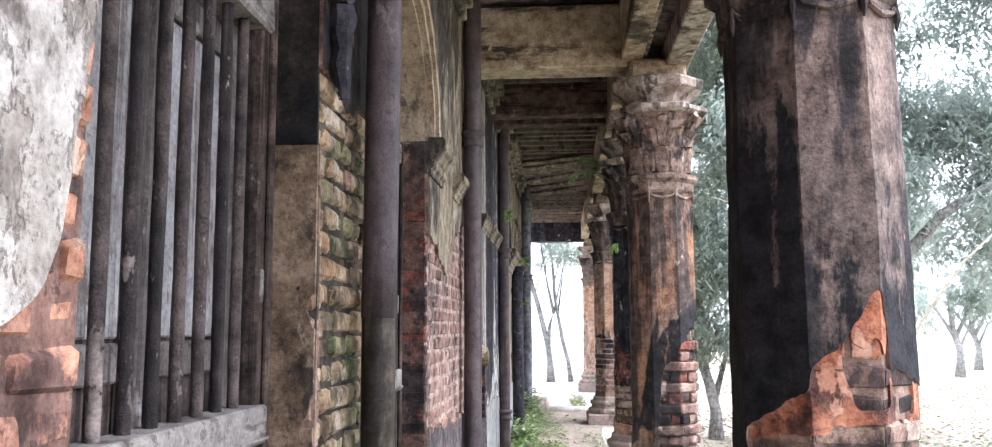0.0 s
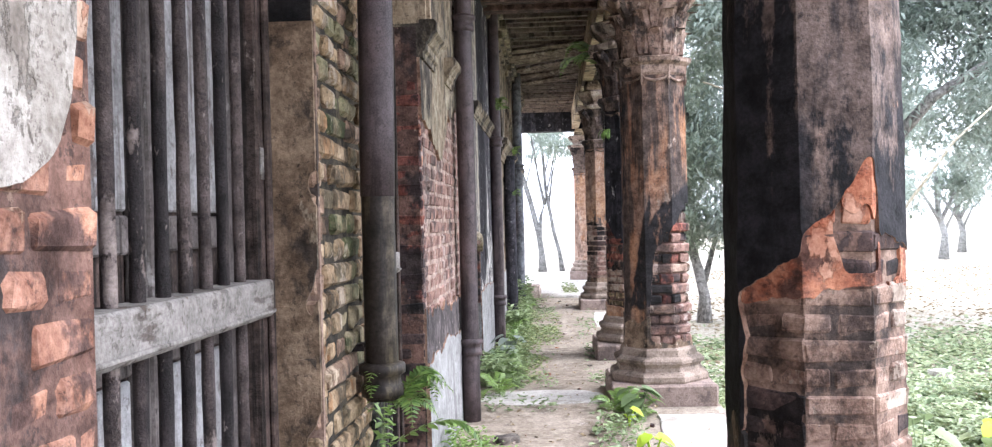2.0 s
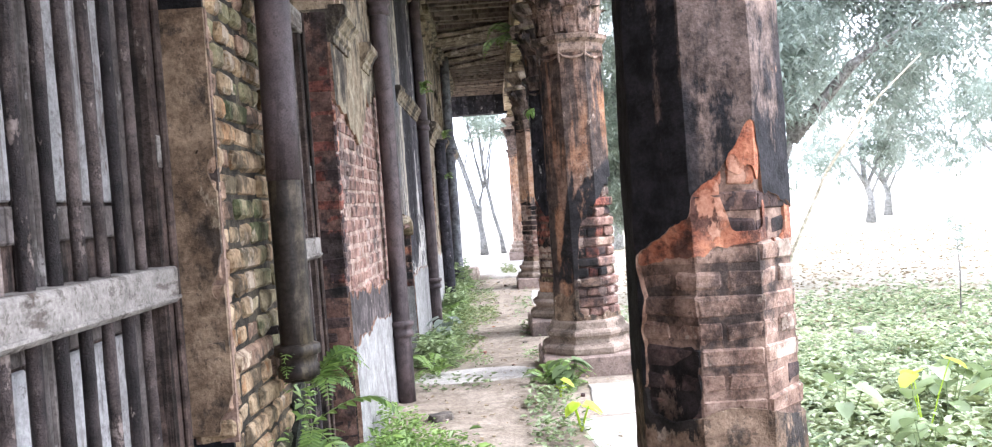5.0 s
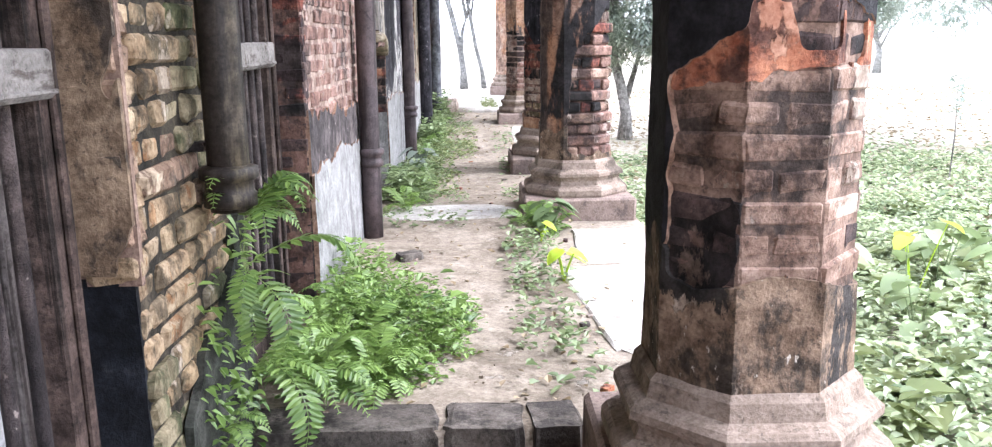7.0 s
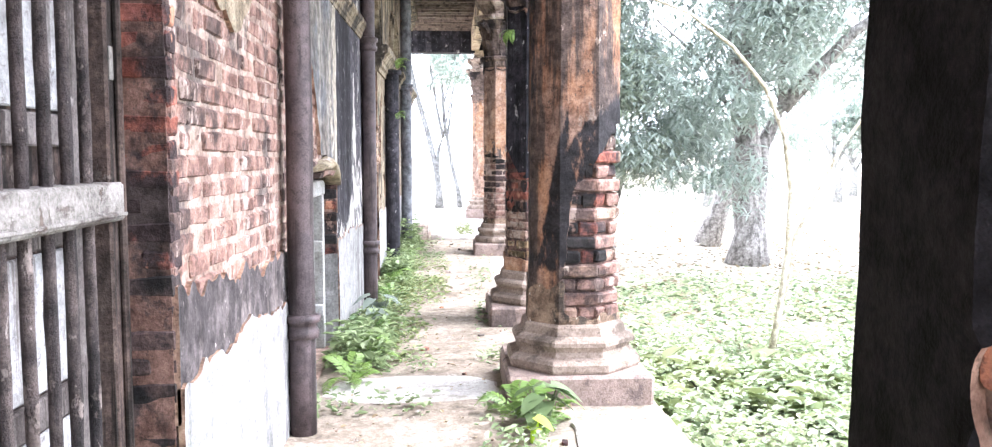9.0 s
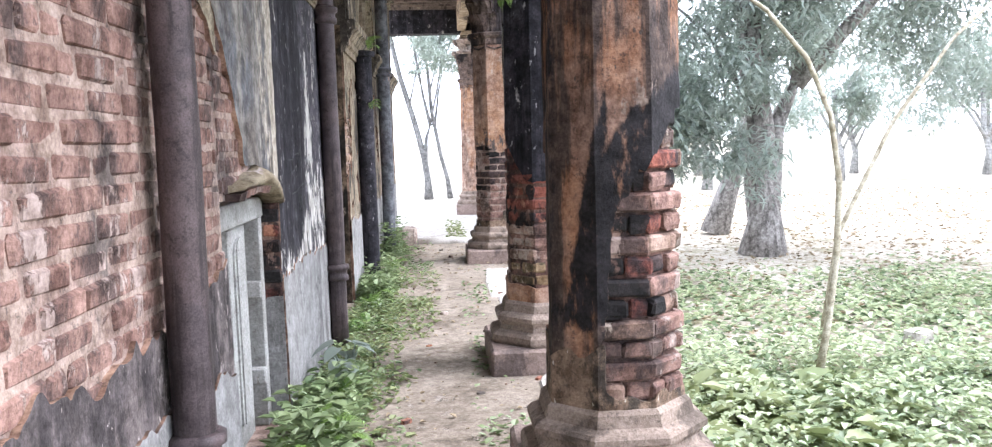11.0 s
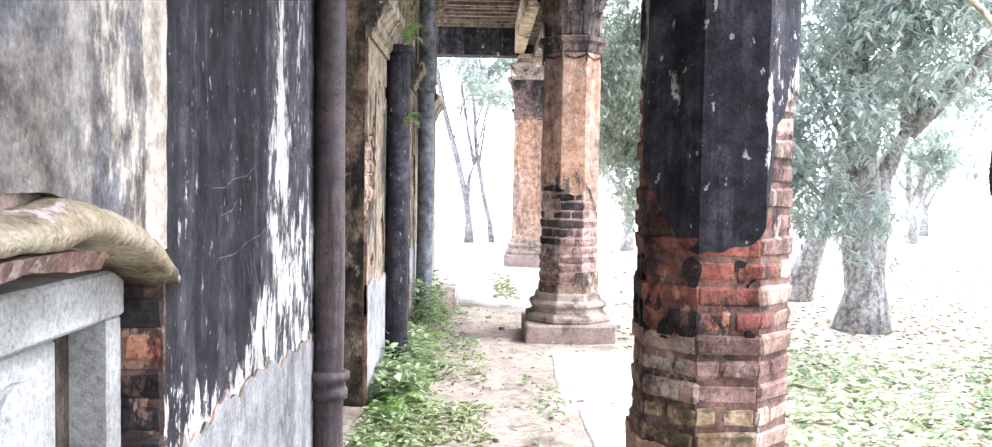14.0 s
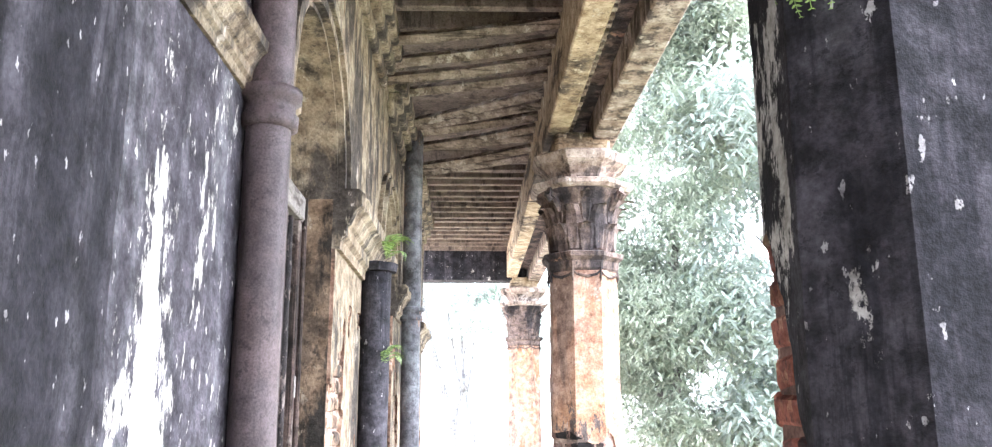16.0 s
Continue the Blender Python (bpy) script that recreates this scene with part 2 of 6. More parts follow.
BRICK_GREEN = weathered("mossy_worn_brick", (0.155, 0.138, 0.078), (0.195, 0.16, 0.10), (0.05, 0.055, 0.026), 0.54, peel=(0.27, 0.23, 0.17), peel_at=0.66, vary=0.18, streak=(5, 5, 4), bump=0.9)
PIPE = weathered("rusty_brown_iron_pipe", (0.088, 0.066, 0.066), (0.068, 0.053, 0.055), (0.036, 0.028, 0.028), 0.58, peel=(0.135, 0.11, 0.105), peel_at=0.73, rough=0.5, bump=0.25, mid_grain=0.3, grain=150.0)
PIPE_GREEN = weathered("algae_covered_pipe", (0.085, 0.07, 0.043), (0.062, 0.049, 0.036), (0.026, 0.021, 0.018), 0.55, peel=(0.13, 0.118, 0.058), peel_at=0.70, rough=0.5, bump=0.25, sharp=0.12)
PIPE_GREY = weathered("grey_iron_pipe", (0.12, 0.125, 0.135), (0.09, 0.09, 0.10), (0.05, 0.045, 0.045), 0.60, peel=(0.16, 0.11, 0.085), peel_at=0.72, rough=0.6, bump=0.2)
IRON = weathered("flaking_iron_bar", (0.052, 0.04, 0.038), (0.075, 0.058, 0.053), (0.02, 0.016, 0.016), 0.55, peel=(0.15, 0.12, 0.108), peel_at=0.67, rough=0.6, bump=1.0, grain=140.0, salt=(0.18, 0.15, 0.135))
WOOD_OLD = weathered("old_brown_door_wood", (0.072, 0.05, 0.042), (0.045, 0.033, 0.028), (0.018, 0.014, 0.012), 0.55, peel=(0.14, 0.115, 0.10), peel_at=0.70, streak=(24, 24, 1.0))
WOOD_GREY = weathered("worn_grey_paint_on_wood", (0.215, 0.198, 0.182), (0.18, 0.165, 0.15), (0.08, 0.067, 0.058), 0.585, peel=(0.10, 0.078, 0.064), peel_at=0.70, streak=(4, 4, 14), mid_grain=0.3, sharp=0.12)
WOOD_PALE = weathered("pale_painted_shutter", (0.30, 0.298, 0.282), (0.265, 0.26, 0.243), (0.16, 0.145, 0.13), 0.655, peel=(0.22, 0.195, 0.17), peel_at=0.73, streak=(10, 10, 0.8), mid_grain=0.2)
WOOD_PANEL = weathered("faded_grey_door_panel", (0.30, 0.295, 0.295), (0.245, 0.237, 0.233), (0.12, 0.104, 0.097), 0.595, peel=(0.14, 0.118, 0.108), peel_at=0.69, streak=(12, 12, 0.7), mid_grain=0.3)
WOOD_FADED = weathered("faded_brown_grey_wood", (0.14, 0.122, 0.115), (0.10, 0.086, 0.08), (0.042, 0.034, 0.031), 0.57, peel=(0.22, 0.20, 0.19), peel_at=0.69, streak=(20, 20, 0.9), mid_grain=0.35)
TIMBER = weathered("weathered_ceiling_timber", (0.27, 0.22, 0.18), (0.19, 0.15, 0.12), (0.07, 0.055, 0.046), 0.58, peel=(0.38, 0.33, 0.28), peel_at=0.68, streak=(1.0, 14, 14))
TIMBER_DARK = weathered("dark_red_brown_timber", (0.125, 0.078, 0.065), (0.085, 0.055, 0.047), (0.032, 0.024, 0.022), 0.56, peel=(0.20, 0.145, 0.12), peel_at=0.70, streak=(1.0, 14, 14))
BEAM = weathered("stained_beam_plaster", (0.46, 0.36, 0.25), (0.34, 0.255, 0.17), (0.07, 0.055, 0.045), 0.57, peel=(0.5, 0.42, 0.32), peel_at=0.70, streak=(1.0, 1.0, 5.0), sharp=0.1)
CEIL = weathered("dark_ceiling_tiles", (0.20, 0.158, 0.132), (0.15, 0.118, 0.10), (0.07, 0.056, 0.05), 0.58, peel=(0.30, 0.245, 0.20), peel_at=0.72, mid_grain=0.3, sharp=0.12)
SOIL = weathered("trodden_dusty_soil", (0.28, 0.235, 0.188), (0.232, 0.192, 0.15), (0.155, 0.125, 0.095), 0.585, peel=(0.31, 0.27, 0.23), peel_at=0.71, streak=(2.2, 2.2, 2.2), bump=0.8, grain=45.0, mid_grain=0.25)
# Pale cement; part of its brightness is sky light put into the colour.
SLAB = weathered("bleached_sky_lit_cement", (0.52, 0.49, 0.45), (0.45, 0.42, 0.38), (0.28, 0.25, 0.21), 0.62, streak=(3, 3, 3), mid_grain=0.25)
DAMP_SOIL = weathered("damp_dark_soil", (0.115, 0.095, 0.078), (0.085, 0.07, 0.057), (0.04, 0.034, 0.03), 0.56, streak=(4, 4, 4), bump=1.0, grain=45.0)
FLAG = weathered("worn_flagstone", (0.125, 0.108, 0.092), (0.088, 0.075, 0.065), (0.042, 0.036, 0.032), 0.56, streak=(3, 3, 3), vary=0.2, mid_grain=0.4, sharp=0.12)
FIELD = weathered("sandy_garden_ground", (0.46, 0.41, 0.34), (0.38, 0.33, 0.26), (0.27, 0.24, 0.16), 0.60, streak=(0.6, 0.6, 0.6), mottle=0.25, grain=12.0)
# Garden haze is put into this bark's paleness.
BARK = weathered("haze_paled_bark", (0.29, 0.272, 0.255), (0.23, 0.214, 0.20), (0.14, 0.13, 0.12), 0.56, streak=(6, 6, 1.0), bump=1.0, grain=30)
BARK_PALE = weathered("pale_smooth_stem", (0.42, 0.38, 0.29), (0.34, 0.30, 0.22), (0.2, 0.17, 0.12), 0.64, streak=(4, 4, 1))
# Far bark: the haze of distance is held in its grey.
BARK_MIST = weathered("haze_paled_far_bark", (0.33, 0.33, 0.32), (0.27, 0.27, 0.26), (0.21, 0.21, 0.205), 0.6, streak=(4, 4, 1))
BARK_STEM = weathered("grey_slender_bark", (0.18, 0.18, 0.178), (0.14, 0.14, 0.137), (0.10, 0.10, 0.098), 0.6, streak=(4, 4, 1))
SOOT_CRUST = weathered("black_soot_crust", (0.02, 0.016, 0.016), (0.034, 0.026, 0.024), (0.012, 0.01, 0.01), 0.55, peel=(0.10, 0.07, 0.055), peel_at=0.70, bump=1.0)
LITTER = leafy("dry_leaf_litter", (0.16, 0.11, 0.06), (0.36, 0.28, 0.17), 0.6, 0.15)
SCRATCH = weathered("scratched_pale_plaster", (0.12, 0.117, 0.118), (0.085, 0.083, 0.085), (0.05, 0.05, 0.05), 0.55)
BLACKBOARD = weathered("black_painted_stone", (0.008, 0.009, 0.012), (0.011, 0.012, 0.015), (0.018, 0.018, 0.021), 0.66, rough=0.95)
DAMP = weathered("damp_mossy_render", (0.05, 0.05, 0.042), (0.032, 0.034, 0.028), (0.015, 0.016, 0.013), 0.52, peel=(0.10, 0.12, 0.045), peel_at=0.66, bump=1.0, streak=(5, 5, 2))
# Haze is painted into these three greens, paler than the leaves themselves.
LEAF_MANGO = leafy("haze_paled_mango_leaves", (0.21, 0.26, 0.225), (0.42, 0.47, 0.415), 0.35, 0.55)
LEAF_YOUNG = leafy("haze_paled_young_leaves", (0.20, 0.245, 0.19), (0.42, 0.46, 0.36), 0.35, 0.55)
LEAF_PALE = leafy("haze_paled_tree_leaves", (0.24, 0.29, 0.25), (0.38, 0.43, 0.37), 0.35, 0.5)
# The pale end holds light reflected off the leaf surfaces.
LEAF_GROUND = leafy("ground_cover_leaves", (0.085, 0.145, 0.055), (0.44, 0.49, 0.29), 0.34, 0.32)
# Deep greens; under the ground cover they stand in for shaded gaps.
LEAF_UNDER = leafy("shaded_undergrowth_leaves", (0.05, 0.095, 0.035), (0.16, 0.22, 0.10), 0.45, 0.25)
LEAF_GRASS = leafy("matted_dry_green_grass", (0.12, 0.17, 0.05), (0.30, 0.33, 0.15), 0.5, 0.3)
LEAF_FERN = leafy("fern_green", (0.035, 0.09, 0.02), (0.23, 0.345, 0.085), 0.4, 0.3)
LEAF_LIME = leafy("lime_yellow_leaf", (0.45, 0.62, 0.06), (0.55, 0.70, 0.08), 0.4, 0.5)
LEAF_WEED = leafy("dull_green_weed", (0.075, 0.125, 0.045), (0.28, 0.345, 0.17), 0.4, 0.3)

# ---- building helpers ----


def part(name, bm, mat, parent=None, label="", smooth=False):
    data = bpy.data.meshes.new(name)
    bmesh.ops.recalc_face_normals(bm, faces=bm.faces)
    bm.to_mesh(data)
    bm.free()
    data.materials.append(mat)
    if smooth:
        data.polygons.foreach_set("use_smooth", [True] * len(data.polygons))
    ob = new(name, data)
    ob.parent = parent
    return tagged(ob, label) if label else ob


def raw(name, verts, faces, mat, parent=None, label="", smooth=False):
    data = bpy.data.meshes.new(name)
    data.from_pydata(verts, [], faces)
    data.materials.append(mat)
    if smooth:
        data.polygons.foreach_set("use_smooth", [True] * len(data.polygons))
    ob = new(name, data)
    ob.parent = parent
    return tagged(ob, label) if label else ob


def shared(name, data, m, parent):
    ob = new(name, data)
    ob.parent, ob.matrix_basis = parent, m
    return ob


def thing(name, at, label, category, group="", kind=""):
    ob = new(name)
    ob.location, ob.empty_display_size = at, 0.1
    return tagged(ob, label, category, group, kind)


def add_box(bm, lo, hi, bevel=0.0, jitter=0.0):
    made = bmesh.ops.create_cube(bm, size=1.0)["verts"]
    mid, size = [(a + b) / 2 for a, b in zip(lo, hi)], [b - a for a, b in zip(lo, hi)]
    for v in made:
        v.co = Vector([m + c * s + random.uniform(-jitter, jitter) for m, c, s in zip(mid, v.co, size)])
    if bevel:
        edges = list({e for v in made for e in v.link_edges})
        bmesh.ops.bevel(bm, geom=edges, offset=bevel, segments=1, affect="EDGES")
    return made


def box(lo, hi, bevel=0.0, jitter=0.0):
    bm = bmesh.new()
    add_box(bm, lo, hi, bevel, jitter)
    return bm


def add_lathe(bm, profile, sides, turn=0.0, at=(0, 0), wobble=0.0):
    """Rings of (radius over the flats, z), closed top and bottom."""
    rings, k = [], 1 / math.cos(math.pi / sides) if sides <= 8 else 1.0
    for r, z in profile:
        rings.append([bm.verts.new((at[0] + r * k * (1 + random.uniform(-wobble, wobble)) * math.sin(a), at[1] - r * k * math.cos(a), z)) for a in [turn + 2 * math.pi * (i + 0.5) / sides for i in range(sides)]])
    for a, b in zip(rings, rings[1:]):
        for i in range(sides):
            bm.faces.new((a[i], a[(i + 1) % sides], b[(i + 1) % sides], b[i]))
    bm.faces.new(rings[0][::-1]), bm.faces.new(rings[-1])


def lathe(profile, sides, turn=0.0, at=(0, 0), wobble=0.0):
    bm = bmesh.new()
    add_lathe(bm, profile, sides, turn, at, wobble)
    return bm


def add_tube(bm, points, radii, sides=8):
    rings, points = [], [Vector(p) for p in points]
    for i, p in enumerate(points):
        way = (points[min(i + 1, len(points) - 1)] - points[max(i - 1, 0)]).normalized()
        side = way.cross(Vector((0.31, 0.95, 0.05))).normalized()
        up = side.cross(way)
        rings.append([bm.verts.new(p + radii[i] * (math.cos(a) * side + math.sin(a) * up)) for a in [2 * math.pi * k / sides for k in range(sides)]])
    for a, b in zip(rings, rings[1:]):
        for i in range(sides):
            bm.faces.new((a[i], a[(i + 1) % sides], b[(i + 1) % sides], b[i]))
    bm.faces.new(rings[0][::-1]), bm.faces.new(rings[-1])


def tube(points, radii, sides=8):
    bm = bmesh.new()
    add_tube(bm, points, radii, sides)
    return bm


def lump(seed, *p):
    return noise.noise(Vector(p) + Vector((seed * 7.3, seed * 3.1, seed * 1.7)))


def skin(name, place, us, vs, keep, thick, mat, parent, label="", ragged=0.35, closed=False, stain=None, edge=None, wave=0.0):
    """A coat of plaster over a surface, broken off where keep(u, v) is false, with real thickness at its edges. place(u, v) gives point and normal."""
    nu, nv = len(us), len(vs)
    cells = nu if closed else nu - 1
    on = [[keep((us[i] + us[(i + 1) % nu] + (360 if closed and i == nu - 1 else 0)) / 2, (vs[j] + vs[j + 1]) / 2) for j in range(nv - 1)] for i in range(cells)]
    rim = collections.defaultdict(set)
    for i in range(cells):
        for j in range(nv - 1):
            for ni, nj, e, f in ((i + 1, j, (i + 1, j), (i + 1, j + 1)), (i, j + 1, (i, j + 1), (i + 1, j + 1))):
                if nj < nv - 1 and (closed or ni < cells) and on[i][j] != on[ni % cells][nj]:
                    e, f = (e[0] % nu, e[1]), (f[0] % nu, f[1])
                    rim[e].add(f), rim[f].add(e)
    spot = {(i, j): (us[i], vs[j]) for i in range(nu) for j in range(nv)}
    near_u = lambda a, b: b - 360 * round((b - a) / 360) if closed else b
    for _ in range(4):
        moved = {}
        for at, others in rim.items():
            if len(others) == 2:
                u, v = spot[at]
                moved[at] = (0.4 * u + 0.3 * sum(near_u(u, spot[o][0]) for o in others), 0.4 * v + 0.3 * sum(spot[o][1] for o in others))
        spot.update(moved)
    front, back = [], []
    for i in range(nu):
        for j in range(nv):
            inner = 0 < j < nv - 1 and (closed or 0 < i < nu - 1)
            dv = ragged * (vs[1] - vs[0]) * lump(3, us[i] * 0.9, vs[j] * 37, 0) if inner else 0
            p, n = place(spot[i, j][0], spot[i, j][1] + dv)
            swell = wave * lump(4, p[0] * 2.1, p[1] * 2.1, p[2] * 2.6) + 0.004 * lump(1, p[0] * 5, p[1] * 5, p[2] * 5) + 0.0025 * lump(2, p[0] * 17, p[1] * 17, p[2] * 17)
            front.append(Vector(p) + Vector(n) * swell)
            back.append(Vector(p) - Vector(n) * thick)
    broken = []
    verts, faces, index = front + back, [], lambda i, j: (i % nu) * nv + j
    off = len(front)
    is_on = lambda i, j: (0 <= j < nv - 1) and (closed or 0 <= i < cells) and on[i % cells][j]
    for i in range(cells):
        for j in range(nv - 1):
            if not on[i][j]:
                continue
            a, b, c, d = index(i, j), index(i + 1, j), index(i + 1, j + 1), index(i, j + 1)
            faces.append((a, b, c, d))
            broken.append(0)
            for near, (p, q) in (((i, j - 1), (b, a)), ((i + 1, j), (c, b)), ((i, j + 1), (d, c)), ((i - 1, j), (a, d))):
                if not is_on(*near):
                    faces.append((p, q, q + off, p + off))
                    broken.append(1)
    ob = raw(name, verts, faces, mat, parent, label)
    if edge:
        ob.data.materials.append(edge)
        ob.data.polygons.foreach_set("material_index", broken)
    # Carries stains, and on one column shade painted on its indoor side.
    if stain:
        marks = [max(0.0, min(1.0, stain(u, v))) for u in us for v in vs]
        ob.data.attributes.new("stain", "FLOAT", "POINT").data.foreach_set("value", marks + marks)
    return ob


def brick_mesh(name, size, seed, mat, worn=0.011):
    random.seed(seed)
    bm = box([-s / 2 for s in size], [s / 2 for s in size], worn, 0.006)
    for v in bm.verts:
        v.co += Vector([random.uniform(-0.004, 0.004) for _ in range(3)])
    bmesh.ops.recalc_face_normals(bm, faces=bm.faces)
    data = bpy.data.meshes.new(name)
    bm.to_mesh(data)
    bm.free()
    data.materials.append(mat)
    return data


COURSE = 0.085
LONG, SHORT = {}, {}
for brick_mat in (BRICK_PINK, BRICK_RED, BRICK_DEEP, BRICK_SOOT, BRICK_MOSS, BRICK_TAUPE):
    LONG[brick_mat] = [brick_mesh("stretcher", (0.228, 0.09, 0.072), k, brick_mat) for k in range(3)]
    SHORT[brick_mat] = [brick_mesh("header", (0.108, 0.09, 0.072), k + 5, brick_mat) for k in range(3)]

for brick_mat in (BRICK_CORAL, BRICK_CREAM, BRICK_EARTH, BRICK_OCHRE, BRICK_GREEN):
    LONG[brick_mat] = [brick_mesh("stretcher", (0.228, 0.09, 0.074), k, brick_mat, 0.014) for k in range(4)]
    SHORT[brick_mat] = [brick_mesh("header", (0.108, 0.09, 0.074), k + 5, brick_mat, 0.014) for k in range(4)]


def lay_bricks(parent, origin, along, out, length, z0, z1, shown, choose, proud=0.008, seed=0, taper=0.0, headers=0.3):
    """Courses of bricks on a face: from origin along a level line, each brick shown where shown(s, z) is true. choose(s, z) gives the brick."""
    rng = random.Random(seed)
    along, out = Vector(along), Vector(out)
    course, z = 0, z0 + COURSE / 2
    while z < z1:
        s = 0.0 if course % 2 or length < 0.3 else -0.06
        while s < length - 0.03:
            header = (course % 2 == 0) if length < 0.5 else rng.random() < headers
            w = (length * (rng.uniform(0.36, 0.64) if s == 0 else 1) if header else length) if length < 0.3 else (0.12 if header else 0.24)
            lo, hi = max(s, 0.0), min(s + w, length)
            w = hi - s
            mid = (lo + hi) / 2
            if hi - lo > 0.04 and any(shown(mid + ds * (hi - lo), z + dz) for ds in (-0.4, 0, 0.4) for dz in (-0.03, 0, 0.03)):
                data = rng.choice((SHORT if header else LONG)[choose(mid, z)])
                push = rng.uniform(-proud, proud * 0.7) - 0.045 - taper * (z - 0.34)
                c = Vector(origin) + along * mid + out * push
                m = Matrix(((along.x, out.x, 0, c.x), (along.y, out.y, 0, c.y), (0, 0, 1, z), (0, 0, 0, 1)))
                turn = Matrix.Rotation(rng.uniform(-0.025, 0.025), 4, "Z") @ Matrix.Rotation(rng.uniform(-0.02, 0.02), 4, "Y")
                shared("brick", data, m @ turn @ Matrix.Diagonal(((hi - lo - 0.010) / (0.108 if header else 0.228), 1, rng.uniform(0.93, 1.04), 1)), parent)
            s += w
        z += COURSE
        course += 1

# ---- the large structure: raised verandah along a ruined arcaded wall ----
FLOOR, GROUND, WALL, RECESS, SPRING, TOP = -0.10, -1.40, -0.74, -0.95, 2.56, 4.20


def paved(name, x0, x1, y0, y1, z, depth, mat, step=0.12, rough=0.012, label="", edge=0.0):
    """A level body with an uneven top."""
    nx, ny = max(2, int((x1 - x0) / step)), max(2, int((y1 - y0) / step))
    verts, faces = [], []
    for i in range(nx + 1):
        for j in range(ny + 1):
            x, y = x0 + (x1 - x0) * i / nx, y0 + (y1 - y0) * j / ny
            if edge and i in (0, nx):
                x += edge * lump(4, y * 3, i, 0)
            if edge and j in (0, ny):
                y += edge * lump(5, x * 3, j, 0)
            verts.append((x, y, z + rough * (lump(6, x * 1.3, y * 1.3, 0) + 0.5 * lump(7, x * 6, y * 6, 0))))
    at = lambda i, j: i * (ny + 1) + j
    for i in range(nx):
        for j in range(ny):
            faces.append((at(i, j), at(i + 1, j), at(i + 1, j + 1), at(i, j + 1)))
    rim = [at(i, 0) for i in range(nx)] + [at(nx, j) for j in range(ny)] + [at(i, ny) for i in range(nx, 0, -1)] + [at(0, j) for j in range(ny, 0, -1)]
    low = len(verts)
    verts += [(verts[k][0], verts[k][1], z - depth) for k in rim]
    for k in range(len(rim)):
        n = (k + 1) % len(rim)
        faces.append((rim[n], rim[k], low + k, low + n))
    faces.append(tuple(range(low + len(rim) - 1, low - 1, -1)))
    return raw(name, verts, faces, mat, None, label, True)


tagged(paved("floor", -1.3, 1.32, 3.52, 16.95, FLOOR, 1.4, SOIL, 0.12, 0.018), "trodden dusty soil floor of a raised verandah", "floor", kind="structure")
tagged(paved("floor_near", -1.3, 1.32, -3.6, 3.51, FLOOR - 0.17, 1.23, DAMP_SOIL, 0.14, 0.02), "lower earth floor at the verandah's near end", "floor", kind="structure")
tagged(paved("floor_far", -1.3, 1.32, 16.96, 24.4, FLOOR - 0.05, 1.3, SLAB, 0.3, 0.02), "bleached cement floor at the verandah's far end", "floor", kind="structure")
tagged(paved("ground", -420, 420, -300, 620, GROUND, 0.5, FIELD, 6.0, 0.05), "pale sandy garden ground with leaf litter", "ground", kind="structure")

BAYS = [(1.38, 2.69), (3.60, 4.91), (10.93, 12.24), (14.2, 15.51), (17.3, 18.6)]
WALL_END = 20.3
WINDOW = (7.50, 8.67)
BACK = -1.35


def wall_piece(name, y0, y1, z0, z1, label, mortar=MORTAR):
    ob = part(name, box((BACK, y0, z0), (WALL - 0.021, y1, z1)), mortar)
    return tagged(ob, label, "wall", kind="structure")


piers = []
edges_y = [-3.6] + [v for bay in BAYS for v in bay] + [WALL_END]
for k in range(0, len(edges_y), 2):
    y0, y1 = edges_y[k], edges_y[k + 1]
    if y0 < WINDOW[0] < y1:
        piers.append(wall_piece("wall_pier_%d" % (k // 2 + 1), y0, WINDOW[0], FLOOR - 0.4, TOP, "brick wall between a barred door and a low shuttered window, plaster fallen away"))
        piers.append(wall_piece("wall_pier_3b", WINDOW[1], y1, FLOOR - 0.4, TOP, "black and white weather-streaked plaster wall with a pale dado"))
        over = wall_piece("wall_over_window", *WINDOW, 1.22, TOP, "blackened plaster wall above a low shuttered window")
        under = wall_piece("wall_under_window", *WINDOW, FLOOR - 0.4, FLOOR + 0.02, "low sill wall under a shuttered window")
    else:
        piers.append(wall_piece("wall_pier_%d" % (k // 2 + 1), y0, y1, FLOOR - 0.4, TOP, ["rough plastered wall with fallen corner showing bricks", "brick wall pier, plaster fallen, mossy and damp", "", "ochre plastered pier with damp streaks", "ochre plastered pier with damp streaks", "ochre plastered far wall"][min(k // 2, 5)], MORTAR_DARK if k == 2 else MORTAR_SOOT if k == 0 else MORTAR))
# Unseen wall, added to close the near end behind the walker.
tagged(part("wall_end", box((BACK, -3.9, FLOOR - 0.4), (1.5, -3.6, 4.6)), OCHRE), "plain ochre plastered end wall, unseen, added to close the verandah", "wall", kind="structure")


